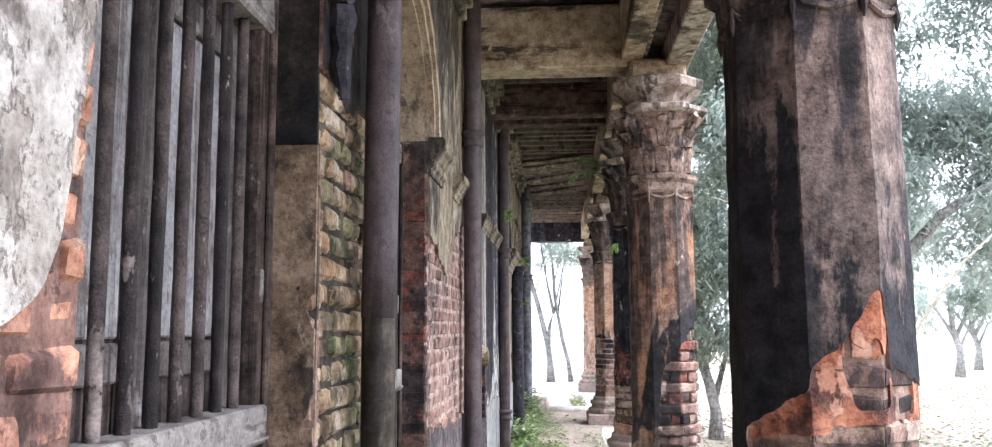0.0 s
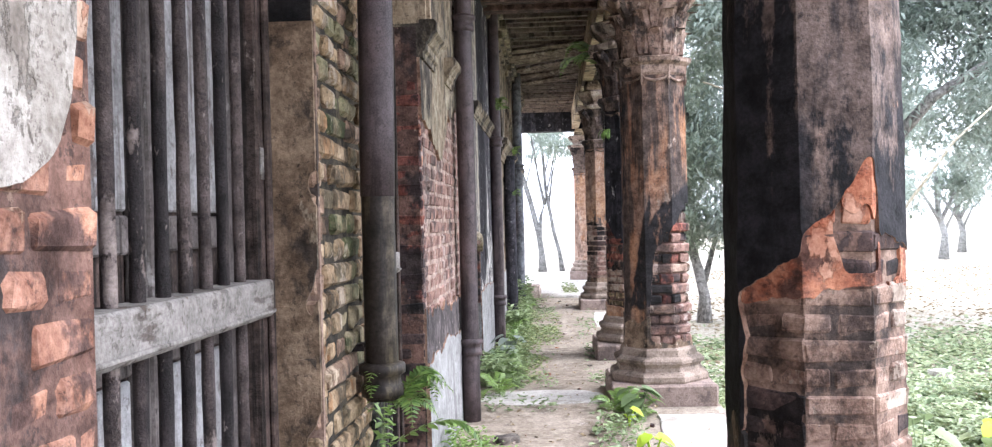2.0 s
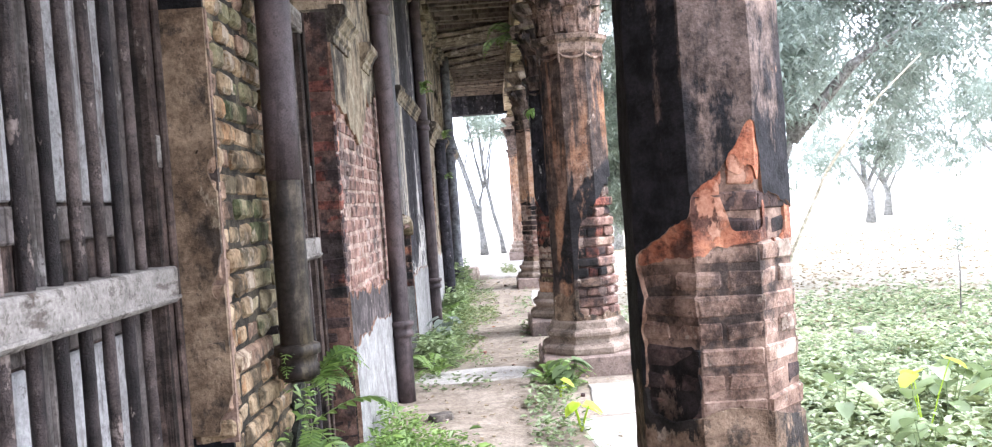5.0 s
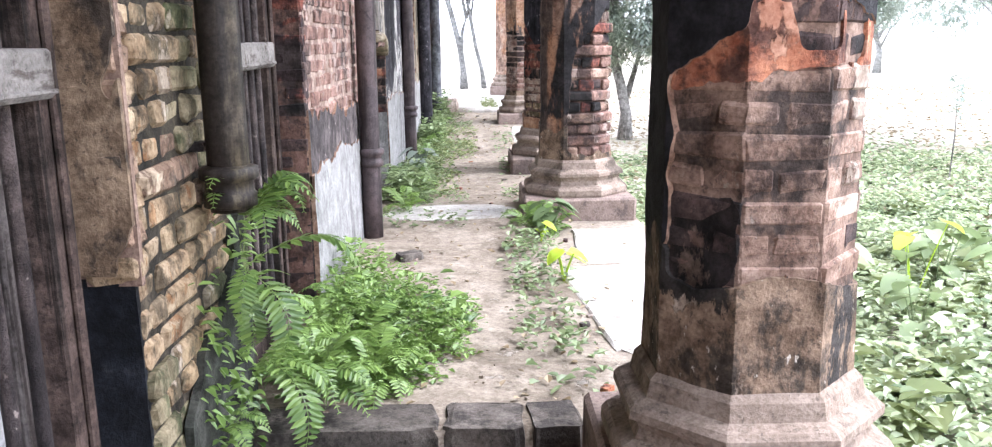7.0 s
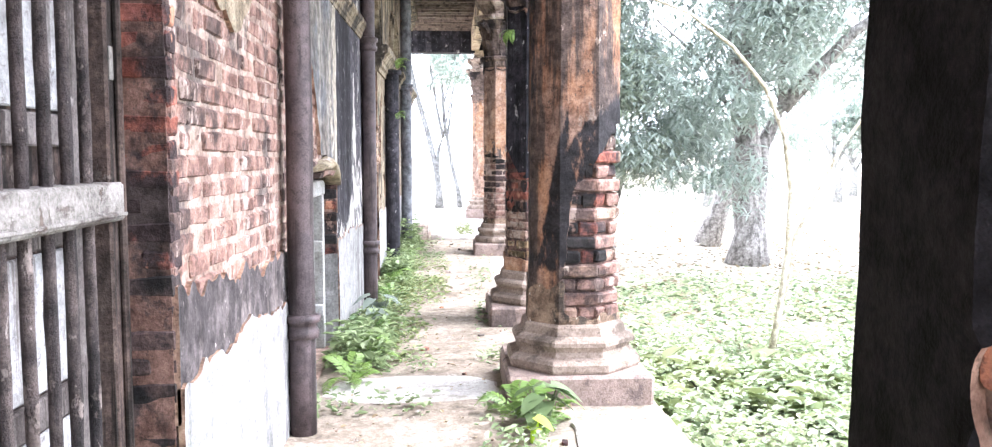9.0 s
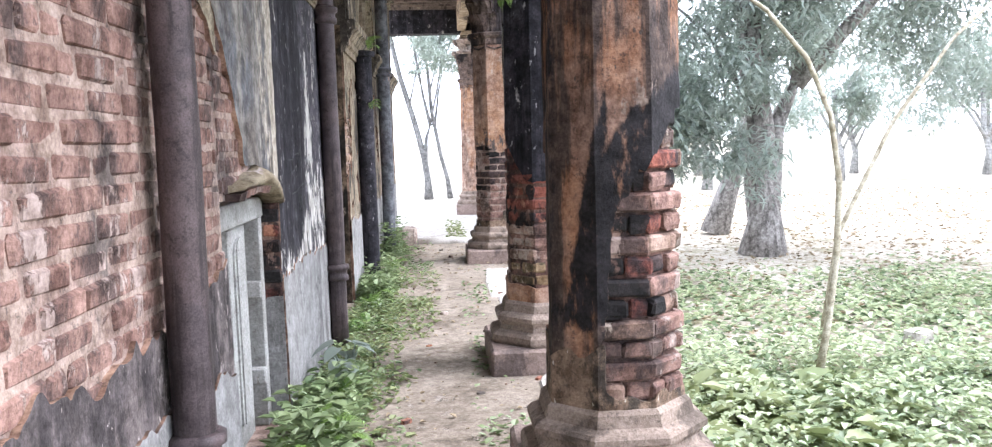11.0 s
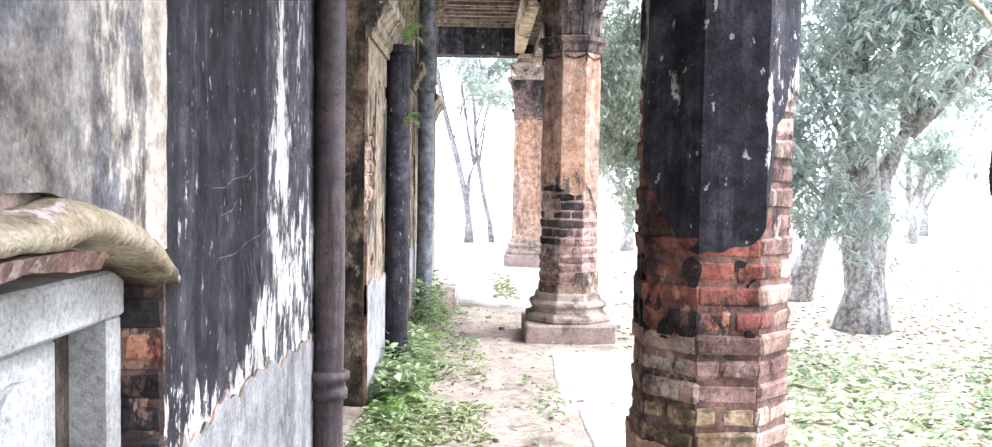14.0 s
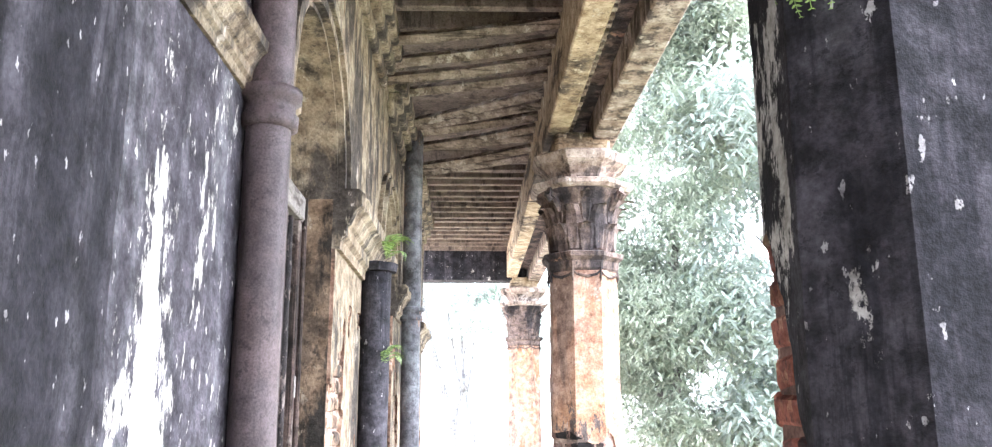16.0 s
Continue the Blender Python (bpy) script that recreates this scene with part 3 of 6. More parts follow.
def arch_wall(y0, y1, coat_mat):
    """The wall over a bay, with a round arch cut through it and a moulded band round the arch."""
    n, mid, r = 14, (y0 + y1) / 2, (y1 - y0) / 2
    arch = [(mid - r * math.cos(math.pi * i / n), SPRING + r * math.sin(math.pi * i / n)) for i in range(n + 1)]
    verts, faces = [], []
    for x in (WALL - 0.002, BACK):
        verts += [(x, y, z) for y, z in arch] + [(x, y0 + (y1 - y0) * i / n, TOP) for i in range(n + 1)]
    m = 2 * (n + 1)
    for i in range(n):
        faces += [(i, i + 1, n + 2 + i, n + 1 + i), (m + i, m + n + 1 + i, m + n + 2 + i, m + i + 1), (i, m + i, m + i + 1, i + 1)]
    faces += [(n + 1 + i, n + 2 + i, m + n + 2 + i, m + n + 1 + i) for i in range(n)]
    faces += [(0, n + 1, m + n + 1, m), (n, m + n, m + 2 * n + 1, 2 * n + 1)]
    ob = tagged(raw("wall_over_arch", verts, faces, coat_mat), "stained ochre plaster wall above a round arch", "wall", kind="structure")
    for band, (gap, wide, out) in enumerate(((0.0, 0.05, 0.035), (0.06, 0.06, 0.055), (0.13, 0.035, 0.03))):
        bm = bmesh.new()
        rings = []
        for i in range(25):
            a = math.pi * i / 24
            ring = []
            for rr, x in ((r + gap, WALL - 0.01), (r + gap, WALL + out), (r + gap + wide, WALL + out), (r + gap + wide, WALL - 0.01)):
                ring.append(bm.verts.new((x + 0.006 * lump(band, a * 9, x, 0), mid - rr * math.cos(a), SPRING + 0.02 + rr * math.sin(a))))
            rings.append(ring)
        for a, b in zip(rings, rings[1:]):
            for i in range(4):
                bm.faces.new((a[i], a[(i + 1) % 4], b[(i + 1) % 4], b[i]))
        bm.faces.new(rings[0]), bm.faces.new(rings[-1])
        part("arch_moulding", bm, coat_mat, ob)
    return ob


for bay in BAYS:
    arch_wall(*bay, DARK_BROWN if bay is BAYS[0] else ARCH_CREAM if bay is BAYS[1] else OCHRE)


def face(x):
    return lambda u, v: ((x, u, v), (1, 0, 0))


def steps(a, b, step):
    n = max(1, round((b - a) / step))
    return [a + (b - a) * i / n for i in range(n + 1)]


def line(points, s):
    for (a, za), (b, zb) in zip(points, points[1:]):
        if s <= b:
            return za + (zb - za) * max(0.0, (s - a) / (b - a))
    return points[-1][1]


def soft(x):
    return max(0.0, min(1.0, 0.5 + x))


# plaster coats on the wall
def coat(name, y0, y1, z0, z1, keep, mat, parent, label, x=WALL, thick=0.024, step=0.02, stain=None):
    return skin(name, face(x), steps(y0, y1, step), steps(z0, z1, step), keep, thick, mat, parent, label, stain=stain, edge=LIME_BODY)


def bare_1(y, z):
    """The first wall's corner, fallen off in a ragged edge beside the barred door."""
    return y > line([(-0.45, 1.2), (1.5, 1.2), (1.6, 1.28), (1.7, 1.30), (1.85, 1.335), (2.05, 1.372), (3.0, 1.5)], z) + 0.012 * lump(8, 0, z * 9, 0) or z < line([(-3.6, 1.42), (0.3, 1.46), (1.1, 1.495), (1.17, 1.51), (1.24, 1.555), (1.285, 1.62), (1.4, 1.7)], y) + 0.025 * lump(9, y * 9, 0, 0)


coat("plaster", -3.6, 1.38, FLOOR - 0.3, TOP, lambda y, z: not bare_1(y, z), WHITEWASH, piers[0], "cream whitewashed plaster, flaking")
coat("plaster", 2.69, 3.60, 2.2, TOP, lambda y, z: z > 2.28 + 0.12 * lump(1, y * 4, 0, 0) + 0.05 * lump(3, y * 20, z * 12, 0), DARK_BROWN, piers[1], "brown-black plaster")
skin("mossy_render", face(WALL + 0.012), steps(2.90, 3.60, 0.02), steps(FLOOR - 0.3, 0.9, 0.02), lambda y, z: z < 0.22 + 0.75 * (y - 2.9) + 0.09 * lump(2, y * 5, z * 5, 0) + 0.06 * lump(4, y * 17, z * 15, 0), 0.024, DAMP, piers[1], "dark damp mossy render at the wall foot")
bare_2 = lambda y, z: line([(4.9, 0.97), (5.4, 0.90), (6.4, 0.84), (7.5, 0.95)], y) + 0.05 * lump(2, y * 5, 0, 0) + 0.07 * lump(12, y * 19, z * 3, 0) < z < line([(4.9, 2.02), (5.3, 1.98), (5.8, 1.85), (6.2, 2.2), (6.9, 2.35), (7.25, 2.0), (7.5, 1.8)], y) + 0.08 * lump(3, y * 4, 1, 0) + 0.06 * lump(13, y * 17, z * 6, 0)
coat("plaster", 4.91, 7.50, 0.6, TOP, lambda y, z: not bare_2(y, z) and z > 1.2, OCHRE, piers[2], "grey and ochre stained plaster")
coat("plaster", 4.91, 7.50, 0.5, 1.15, lambda y, z: not bare_2(y, z), FLAKED, piers[2], "dark plaster flaking over brick")
coat("dado", 4.91, 7.50, FLOOR - 0.3, 0.72, lambda y, z: z < line([(4.9, 0.62), (6.0, 0.66), (7.5, 0.5)], y) + 0.04 * lump(6, y * 4, 0, 0) + 0.04 * lump(14, y * 21, z * 5, 0), DADO, piers[2], "pale lime dado", x=WALL + 0.012)
edge_3 = lambda z: line([(1.2, 7.92), (1.45, 7.88), (1.8, 7.62), (2.2, 7.35), (2.8, 7.2)], z) + 0.03 * lump(4, z * 6, 0, 0) + 0.03 * lump(5, z * 25, 0, 0)
coat("plaster", 7.05, 8.67, 1.22, TOP, lambda y, z: y > edge_3(z) and z > line([(7.5, 1.38), (8.1, 1.36), (8.67, 1.22)], y), SLATE, over, "blue-grey streaked plaster", x=WALL + 0.004, stain=lambda y, z: 0.8 * soft((y - 8.56) * 12) + 0.38 * soft((y - 8.26) * 8))
def pale_runs(y, z):
    """Where whitewash still shows on the blackened wall: a broken run from above, spreading in a skirt over the dado."""
    run = 0.74 * max(0, 1 - abs(y - 9.83 - 0.05 * lump(3, 0, z * 3, 0)) / line([(0.9, 0.5), (1.3, 0.34), (1.6, 0.25), (2.1, 0.16), (2.8, 0.10)], z)) * line([(1.0, 0.6), (1.25, 0.75), (1.5, 1.0), (1.9, 0.9), (2.1, 0.45), (4, 0.4)], z)
    skirt = 0.48 * soft((line([(8.6, 0.90), (9.15, 0.84), (9.5, 1.0), (9.75, 1.22), (10.0, 1.3), (10.9, 1.15)], y) - z) * 3.5)
    return max(run, skirt, 0.36 * max(0, 1 - abs(y - 10.2) / 0.34), 0.28 * max(0, 1 - abs(y - 8.82) / 0.1))


coat("plaster", 8.67, 9.62, 0.6, TOP, lambda y, z: True, SOOT_BLACK, piers[3], "soot-black plaster", stain=pale_runs)
coat("plaster", 9.62, 10.93, 0.55, TOP, lambda y, z: True, STREAKED, piers[3], "black plaster with white runs", stain=pale_runs)
coat("dado", 8.67, 10.93, FLOOR - 0.3, 1.0, lambda y, z: z < line([(8.6, 0.72), (9.4, 0.74), (10.9, 0.68)], y) + 0.04 * lump(7, y * 5, 3, 0) + 0.06 * lump(15, y * 34, z * 4, 0), DADO, piers[3], "pale peeling dado", x=WALL + 0.008)
for k, ob in enumerate(piers[4:]):
    y0, y1 = (edges_y[6 + 2 * k], edges_y[7 + 2 * k])
    fallen = lambda y, z: 0.8 < z < 2.1 and lump(4, y * 2.2, z * 1.6, 0) + 0.5 * lump(7, y * 9, z * 8, 0) > 0.16
    coat("plaster", y0, y1, 0.5, TOP, lambda y, z: not fallen(y, z), OCHRE, ob, step=0.035 if k == 0 else 0.06, label="ochre damp-streaked plaster")
    coat("dado", y0, y1, FLOOR - 0.3, 0.85, lambda y, z: z < 0.68 + 0.05 * lump(9, y * 4, 0, 0) + 0.06 * lump(15, y * 25, z * 4, 0), DADO, ob, "pale dado", x=WALL + 0.008, step=0.035 if k == 0 else 0.06)
    lay_bricks(ob, (WALL - 0.013, y0, 0), (0, 1, 0), (1, 0, 0), min(y1 - y0, 2.0), 0.75, 2.2, lambda s, z: fallen(y0 + s, z), lambda s, z: BRICK_EARTH, 0.005, 40 + k)


def reveal(y, flip, x0, x1, z0, z1, mat, parent, label=""):
    """The side of an opening, a plastered slab turned towards or away from the walker."""
    s = -1 if flip else 1
    return skin("reveal_plaster", lambda u, v: ((u, y + s * 0.004, v), (0, s, 0)), steps(x0, x1, 0.045), steps(z0, z1, 0.06), lambda u, v: True, 0.02, mat, parent, label)


for k, bay in enumerate(BAYS):
    far_side = piers[1:3][k] if k < 2 else piers[k + 2]
    if k == 0:
        reveal(bay[1], True, BACK, WALL - 0.02, FLOOR - 0.3, 0.72, BLACKBOARD, far_side, "black painted dado")
        reveal(bay[1], True, BACK, WALL - 0.012, 2.06, SPRING, DARK_BROWN, far_side, "brown-black plaster reveal")
        reveal(bay[1], True, BACK, WALL - 0.002, 0.70, 2.08, MORTAR_TAN, far_side, "brown mortar")
        skin("reveal_plaster", lambda u, v: ((u, bay[1] - 0.024, v), (0, -1, 0)), steps(WALL - 0.25, WALL - 0.004, 0.014), steps(0.73, 2.08, 0.014), lambda u, v: lump(6, u * 7, v * 5, 0) + 0.4 * lump(7, u * 25, v * 22, 0) > -0.55 + 6.5 * max(0, u - WALL + 0.07), 0.016, LIME_TAN, far_side, "thin tan plaster over bricks")
        lay_bricks(far_side, (WALL - 0.24, 2.674, 0), (1, 0, 0), (0, -1, 0), 0.238, 0.70, 2.06, lambda s, z: True, lambda s, z: BRICK_CREAM if s > 0.14 and lump(3, s * 9, z * 4, 0) > 0 else BRICK_EARTH, 0.003, 21)
    else:
        reveal(bay[1], True, BACK, WALL - 0.02, FLOOR - 0.3, SPRING, MORTAR_SOOT if k == 1 else REVEAL, far_side, "brown stained plaster reveal")
    # the plastered infill under the arch, over the lintel
    bm = box((RECESS - 0.10, bay[0], SPRING + 0.02), (RECESS - 0.02, bay[1], SPRING + 0.72))
    tagged(part("wall_tympanum", bm, OCHRE), "stained plaster infill under the arch", "wall", kind="structure")

# impost mouldings along the piers
imposts = [(4.91, 5.45, 0.7), (6.05, 6.42, 0.6), (8.2, 10.93, 0.5), (12.24, 14.2, 1.0), (15.51, 17.3, 0.9), (18.6, WALL_END, 0.9)]
stub = [(0.03 + 0.02 * lump(2, i, 0, 0), 0.08 + 0.02 * lump(3, i, 0, 0), -0.30 + 0.055 * i) for i in range(9)]
ob = tagged(thing("impost_stub", (WALL, 2.72, SPRING), "broken black stump of a plaster moulding", "moulding"), kind="structure")
part("moulding", tube(stub, [0.018, 0.03, 0.036, 0.03, 0.042, 0.05, 0.044, 0.055, 0.04], 7), SOOT_BLACK, ob)
PROFILE = [(-0.02, -0.25), (0.022, -0.25), (0.026, -0.20), (0.05, -0.18), (0.052, -0.13), (0.07, -0.115), (0.10, -0.055), (0.135, -0.03), (0.14, 0.035), (0.12, 0.055), (-0.02, 0.06)]
for y0, y1, scale in imposts:
    ob = tagged(thing("impost_moulding", (WALL, y0, SPRING), "moulded plaster impost band, chipped and stained", "moulding", "impost bands"), kind="structure")
    bm = bmesh.new()
    n = max(6, int((y1 - y0) / 0.035))
    rings = []
    for i in range(n + 1):
        y = -0.002 + (y1 - y0) * i / n
        chip = 1 + 0.75 * min(0.0, lump(2, (y0 + y) * 2.9, 0, 0) + 0.5 * lump(5, (y0 + y) * 9, 0, 0) + 0.12)
        ring = []
        for k, (dx, dz) in enumerate(PROFILE):
            dx = dx * scale * (chip if dx > 0.06 else 1.0) + 0.004 * lump(3, (y0 + y) * 14, dz * 20, 0) if dx > 0 else (-0.2 if i == 0 else dx)
            ring.append(bm.verts.new((dx, y, dz * scale)))
        rings.append(ring)
    for p, q in zip(rings, rings[1:]):
        for i in range(len(PROFILE)):
            m = (i + 1) % len(PROFILE)
            bm.faces.new((p[i], p[m], q[m], q[i]))
    bm.faces.new(rings[0]), bm.faces.new(rings[-1])
    part("moulding", bm, OCHRE, ob)

# cornice where wall meets ceiling
for y0, y1 in ((4.2, 6.7), (7.5, 11.6), (11.9, 14.3), (14.6, 17.2), (17.5, WALL_END)):
    for z0, z1, out in ((TOP - 0.32, TOP - 0.22, 0.05), (TOP - 0.22, TOP - 0.12, 0.10), (TOP - 0.12, TOP + 0.02, 0.15)):
        tagged(part("cornice", box((WALL - 0.01, y0 + random.uniform(0, 0.15), z0), (WALL + out, y1 - random.uniform(0, 0.2), z1), 0.012, 0.006), OCHRE), "broken plaster cornice under the ceiling", "cornice", kind="structure")

# ---- ceiling ----
ceiling = bmesh.new()
add_box(ceiling, (BACK, -3.6, TOP + 0.16), (1.35, 23.4, TOP + 0.42))
random.seed(4)
y = -3.2
while y < 22.6:
    if not (13.9 < y < 17.2) and not any(abs(y - b) < 0.22 for b in (7.52, 9.84)):
        add_box(ceiling, (WALL - 0.2, y - 0.035, TOP + 0.03 + random.uniform(-0.015, 0.01)), (0.66, y + 0.035, TOP + 0.16), 0.006, 0.006)
    y += 0.31
tagged(part("ceiling", ceiling, CEIL), "dark timber-joisted tile ceiling, sagging and water-stained", "ceiling", kind="structure")
random.seed(5)
for k in range(11):
    y0 = 13.7 + k * 0.33
    lean, drop = random.uniform(0.25, 0.75) * (1 if k > 2 else 0.2), random.uniform(0.0, 0.14)
    bm = tube([(WALL - 0.05, y0 + lean, TOP + 0.02 - drop), (-0.05, y0 + lean * 0.5, TOP + 0.03 - drop * 0.6), (0.70, y0, TOP + 0.05)], [0.05, 0.05, 0.05], 4)
    tagged(part("ceiling_joist", bm, TIMBER), "grey weathered timber joist slipped askew", "joist", "slipped joists")

# beams across and along
tagged(part("beam_across", box((WALL - 0.1, 7.35, 3.74), (0.62, 7.69, TOP + 0.1), 0.015, 0.006), BEAM), "stained plaster-cased beam across the verandah", "beam", kind="structure")
for y0, z0 in ((9.62, 3.86), (9.98, 3.84)):
    tagged(part("beam_across", box((WALL - 0.1, y0 - 0.09, z0), (0.62, y0 + 0.09, TOP + 0.1), 0.012, 0.006), TIMBER_DARK), "dark red-brown timber across the verandah", "beam", kind="structure")
tagged(part("beam_across", box((WALL - 0.5, 22.7, 3.74), (0.9, 23.1, TOP + 0.16), 0.015, 0.006), SOOT_BLACK), "dark beam across the verandah's far end", "beam", kind="structure")
ob = tagged(part("beam_along", box((0.56, -3.6, 3.78), (0.74, 23.4, TOP + 0.15), 0.012, 0.004), BEAM), "long plaster-cased beam carried by the columns", "beam", kind="structure")
part("beam_outer", box((0.93, -3.6, 3.72), (1.14, 23.4, TOP + 0.15), 0.012, 0.004), STONE_TAN, ob)
part("beam_soffit", box((0.735, -3.6, 3.93), (0.935, 23.4, TOP + 0.12)), SOOT, ob)
for k in range(150):
    y0 = 0.3 + k * 0.11
    if y0 > 16.5:
        break
    part("dentil", box((0.742, y0, 3.86), (0.80, y0 + 0.06, 3.925), 0.006), STONE_TAN, ob)

# ---- columns ----
R = 0.283


def octagon(cx, cy, r0, r1, z0, z1):
    def place(u, v):
        a = radians(u)
        r = (r0 + (r1 - r0) * (v - z0) / (z1 - z0)) / math.cos(radians((u + 22.5) % 45 - 22.5))
        return (cx + r * math.sin(a), cy - r * math.cos(a), v), (math.sin(a), -math.cos(a), 0)
    return place


FACE_U = [k * 45 - 22.5 + math.degrees(math.atan((2 * i / 16 - 1) * math.tan(radians(22.5)))) + 22.5 for k in range(8) for i in range(16)]


def leaf_mesh(height, width, curl):
    """An acanthus leaf: ribbed, lobed, its tip curling outwards; base at the origin, standing up, facing -y."""
    rows_n, verts, faces = 7, [], []
    for i in range(rows_n):
        t = i / (rows_n - 1)
        w = width * (0.75 + 0.5 * math.sin(t * 2.6)) * (1 - 0.75 * max(0, t - 0.7) / 0.3) * (1.0 if i % 2 else 0.84)
        out = 0.012 + 0.03 * t + curl * max(0, t - 0.55) ** 2 * 5
        z = height * (t if t < 0.88 else 0.88 - (t - 0.88) * 0.5)
        for k in range(5):
            s = k / 2 - 1
            verts.append((s * w / 2, -out + 0.022 * s * s - (0.010 if k in (1, 3) else 0) , z))
    back = len(verts)
    verts += [(x, y + 0.022, z) for x, y, z in verts]
    for i in range(rows_n - 1):
        for k in range(4):
            a = i * 5 + k
            faces += [(a, a + 1, a + 6, a + 5), (back + a, back + a + 5, back + a + 6, back + a + 1)]
        for k in (0, 4):
            a = i * 5 + k
            faces.append((a, a + 5, back + a + 5, back + a))
    top = (rows_n - 1) * 5
    faces.append(tuple(range(top, top + 5)) + tuple(range(back + top + 4, back + top - 1, -1)))
    return verts, faces


def column(cx, cy, z_plinth, plaster, cap_mat, bare, brick_of, label, low_mat=RENDER_TAN, seed=0, dark=None, foot_at=0.60, proud=0.006, core_mat=MORTAR, sunk=0.0, low_dark=None, raw_coat=None, bricks_from=-180, cap=0.0, smears=()):
    col = thing("column", (0, 0, 0), label, "column", "verandah columns")
    random.seed(seed)
    h = 0.43
    part("plinth", box((cx - h, cy - h, z_plinth), (cx + h, cy + h, 0.07), 0.018, 0.006), PLINTH_ROSE, col, "square plinth")
    base = [(0.39, 0.07), (0.40, 0.09), (0.40, 0.125), (0.385, 0.145), (0.345, 0.16), (0.335, 0.19), (0.345, 0.215), (0.365, 0.225), (0.365, 0.25), (0.35, 0.265), (0.315, 0.28), (0.305, 0.33), (R + 0.002, 0.35)]
    part("base", lathe(base, 8, 0, (cx, cy), 0.005), BASE_TAN, col, "octagonal moulded base")
    part("core", lathe([(R - 0.019 - sunk, 0.3), (R - 0.042 - sunk, 2.72 + cap)], 8, 0, (cx, cy)), core_mat, col)
    where = octagon(cx, cy, R, R - 0.022, 0.34, 2.72)
    turn = lambda u: u if u <= 180 else u - 360
    zs = steps(0.34, 2.72 + cap, 0.014)
    foot = lambda u, v: v <= foot_at + 0.1 * lump(seed, u * 0.05, 0, 0)
    mark = (lambda u, v: dark(turn(u % 360), v)) if dark else None
    skin("shaft_plaster", where, FACE_U, zs, lambda u, v: not bare(turn(u % 360), v) and not foot(u, v), 0.026, plaster, col, "stained plaster shaft", closed=True, stain=mark, edge=LIME_BODY, wave=0.008)
    skin("low_render", where, FACE_U, zs[:42], lambda u, v: not bare(turn(u % 360), v) and foot(u, v), 0.026, low_mat, col, "worn render at the foot", closed=True, wave=0.008, stain=(lambda u, v: low_dark(turn(u % 360), v)) if low_dark else None)
    if raw_coat:
        skin("scratch_coat", octagon(cx, cy, R - 0.006, R - 0.028, 0.34, 2.72), FACE_U, zs, lambda u, v: bare(turn(u % 360), v) and raw_coat(turn(u % 360), v), 0.012, RAW_ORANGE, col, "raw orange plaster bed", closed=True)
    for smear, where_on, depth in smears:
        skin("soot_crust", octagon(cx, cy, R - depth, R - depth - 0.022, 0.34, 2.72), FACE_U, zs, lambda u, v: bare(turn(u % 360), v) and where_on(turn(u % 360), v), 0.012, smear, col, "black soot crust over bricks", closed=True)
    w = 2 * R * math.tan(radians(22.5))
    for k in range(-3, 5):
        a = radians(45 * k)
        out, along = Vector((math.sin(a), -math.cos(a), 0)), Vector((math.cos(a), math.sin(a), 0))
        origin = Vector((cx, cy, 0)) + out * (R - 0.012) - along * w / 2
        lay_bricks(col, origin, along, out, w, 0.37, 2.6, lambda s, z: 45 * k > bricks_from and bare(45 * k + math.degrees(math.atan2(s - w / 2, R)), z), lambda s, z: brick_of(45 * k + math.degrees(math.atan2(s - w / 2, R)), z), proud, seed * 10 + k, 0.0095)
    part("neck_ring", lathe([(r, z + cap) for r, z in ((R - 0.02, 2.62), (R - 0.005, 2.64), (R + 0.0, 2.70), (R + 0.035, 2.73), (R + 0.04, 2.765), (R - 0.03, 2.785))], 8, 0, (cx, cy), 0.006), cap_mat, col)
    swag = None
    for k in range(8):
        m = Matrix.Translation((cx, cy, 2.625 + cap)) @ Matrix.Rotation(radians(45 * k), 4, "Z") @ Matrix.Translation((0, -(R - 0.018), 0))
        if swag is None:
            bm = tube([(-0.115, 0, 0), (-0.08, -0.006, -0.036), (0, -0.008, -0.055), (0.08, -0.006, -0.036), (0.115, 0, 0)], [0.006, 0.010, 0.013, 0.010, 0.006], 6)
            add_tube(bm, [(-0.112, -0.004, 0.01), (-0.114, -0.007, -0.05), (-0.112, -0.003, -0.09)], [0.007, 0.012, 0.004], 6)
            ob = part("swag", bm, cap_mat, col)
            swag, ob.matrix_basis = ob.data, m
        else:
            shared("swag", swag, m, col)
    part("capital_bell", lathe([(r, z + cap) for r, z in ((R - 0.035, 2.775), (R - 0.03, 2.95), (R + 0.0, 3.12), (R + 0.07, 3.25), (R + 0.10, 3.30))], 16, 0, (cx, cy)), cap_mat, col)
    for row, (z, hh, ww, curl, n, shift) in enumerate(((2.775, 0.27, 0.17, 0.07, 8, 0), (2.80, 0.42, 0.15, 0.10, 8, 22.5), (3.02, 0.27, 0.12, 0.16, 8, 0))):
        verts, faces = leaf_mesh(hh, ww, curl)
        data = None
        for k in range(n):
            a = 45 * k + shift
            m = Matrix.Translation((cx, cy, z + cap)) @ Matrix.Rotation(radians(a), 4, "Z") @ Matrix.Translation((0, -(R - 0.035 + 0.012 * row), 0))
            if data is None:
                ob = raw("acanthus_leaf", verts, faces, cap_mat, col)
                data = ob.data
                ob.matrix_basis = m
            else:
                shared("acanthus_leaf", data, m, col)
    volute = None
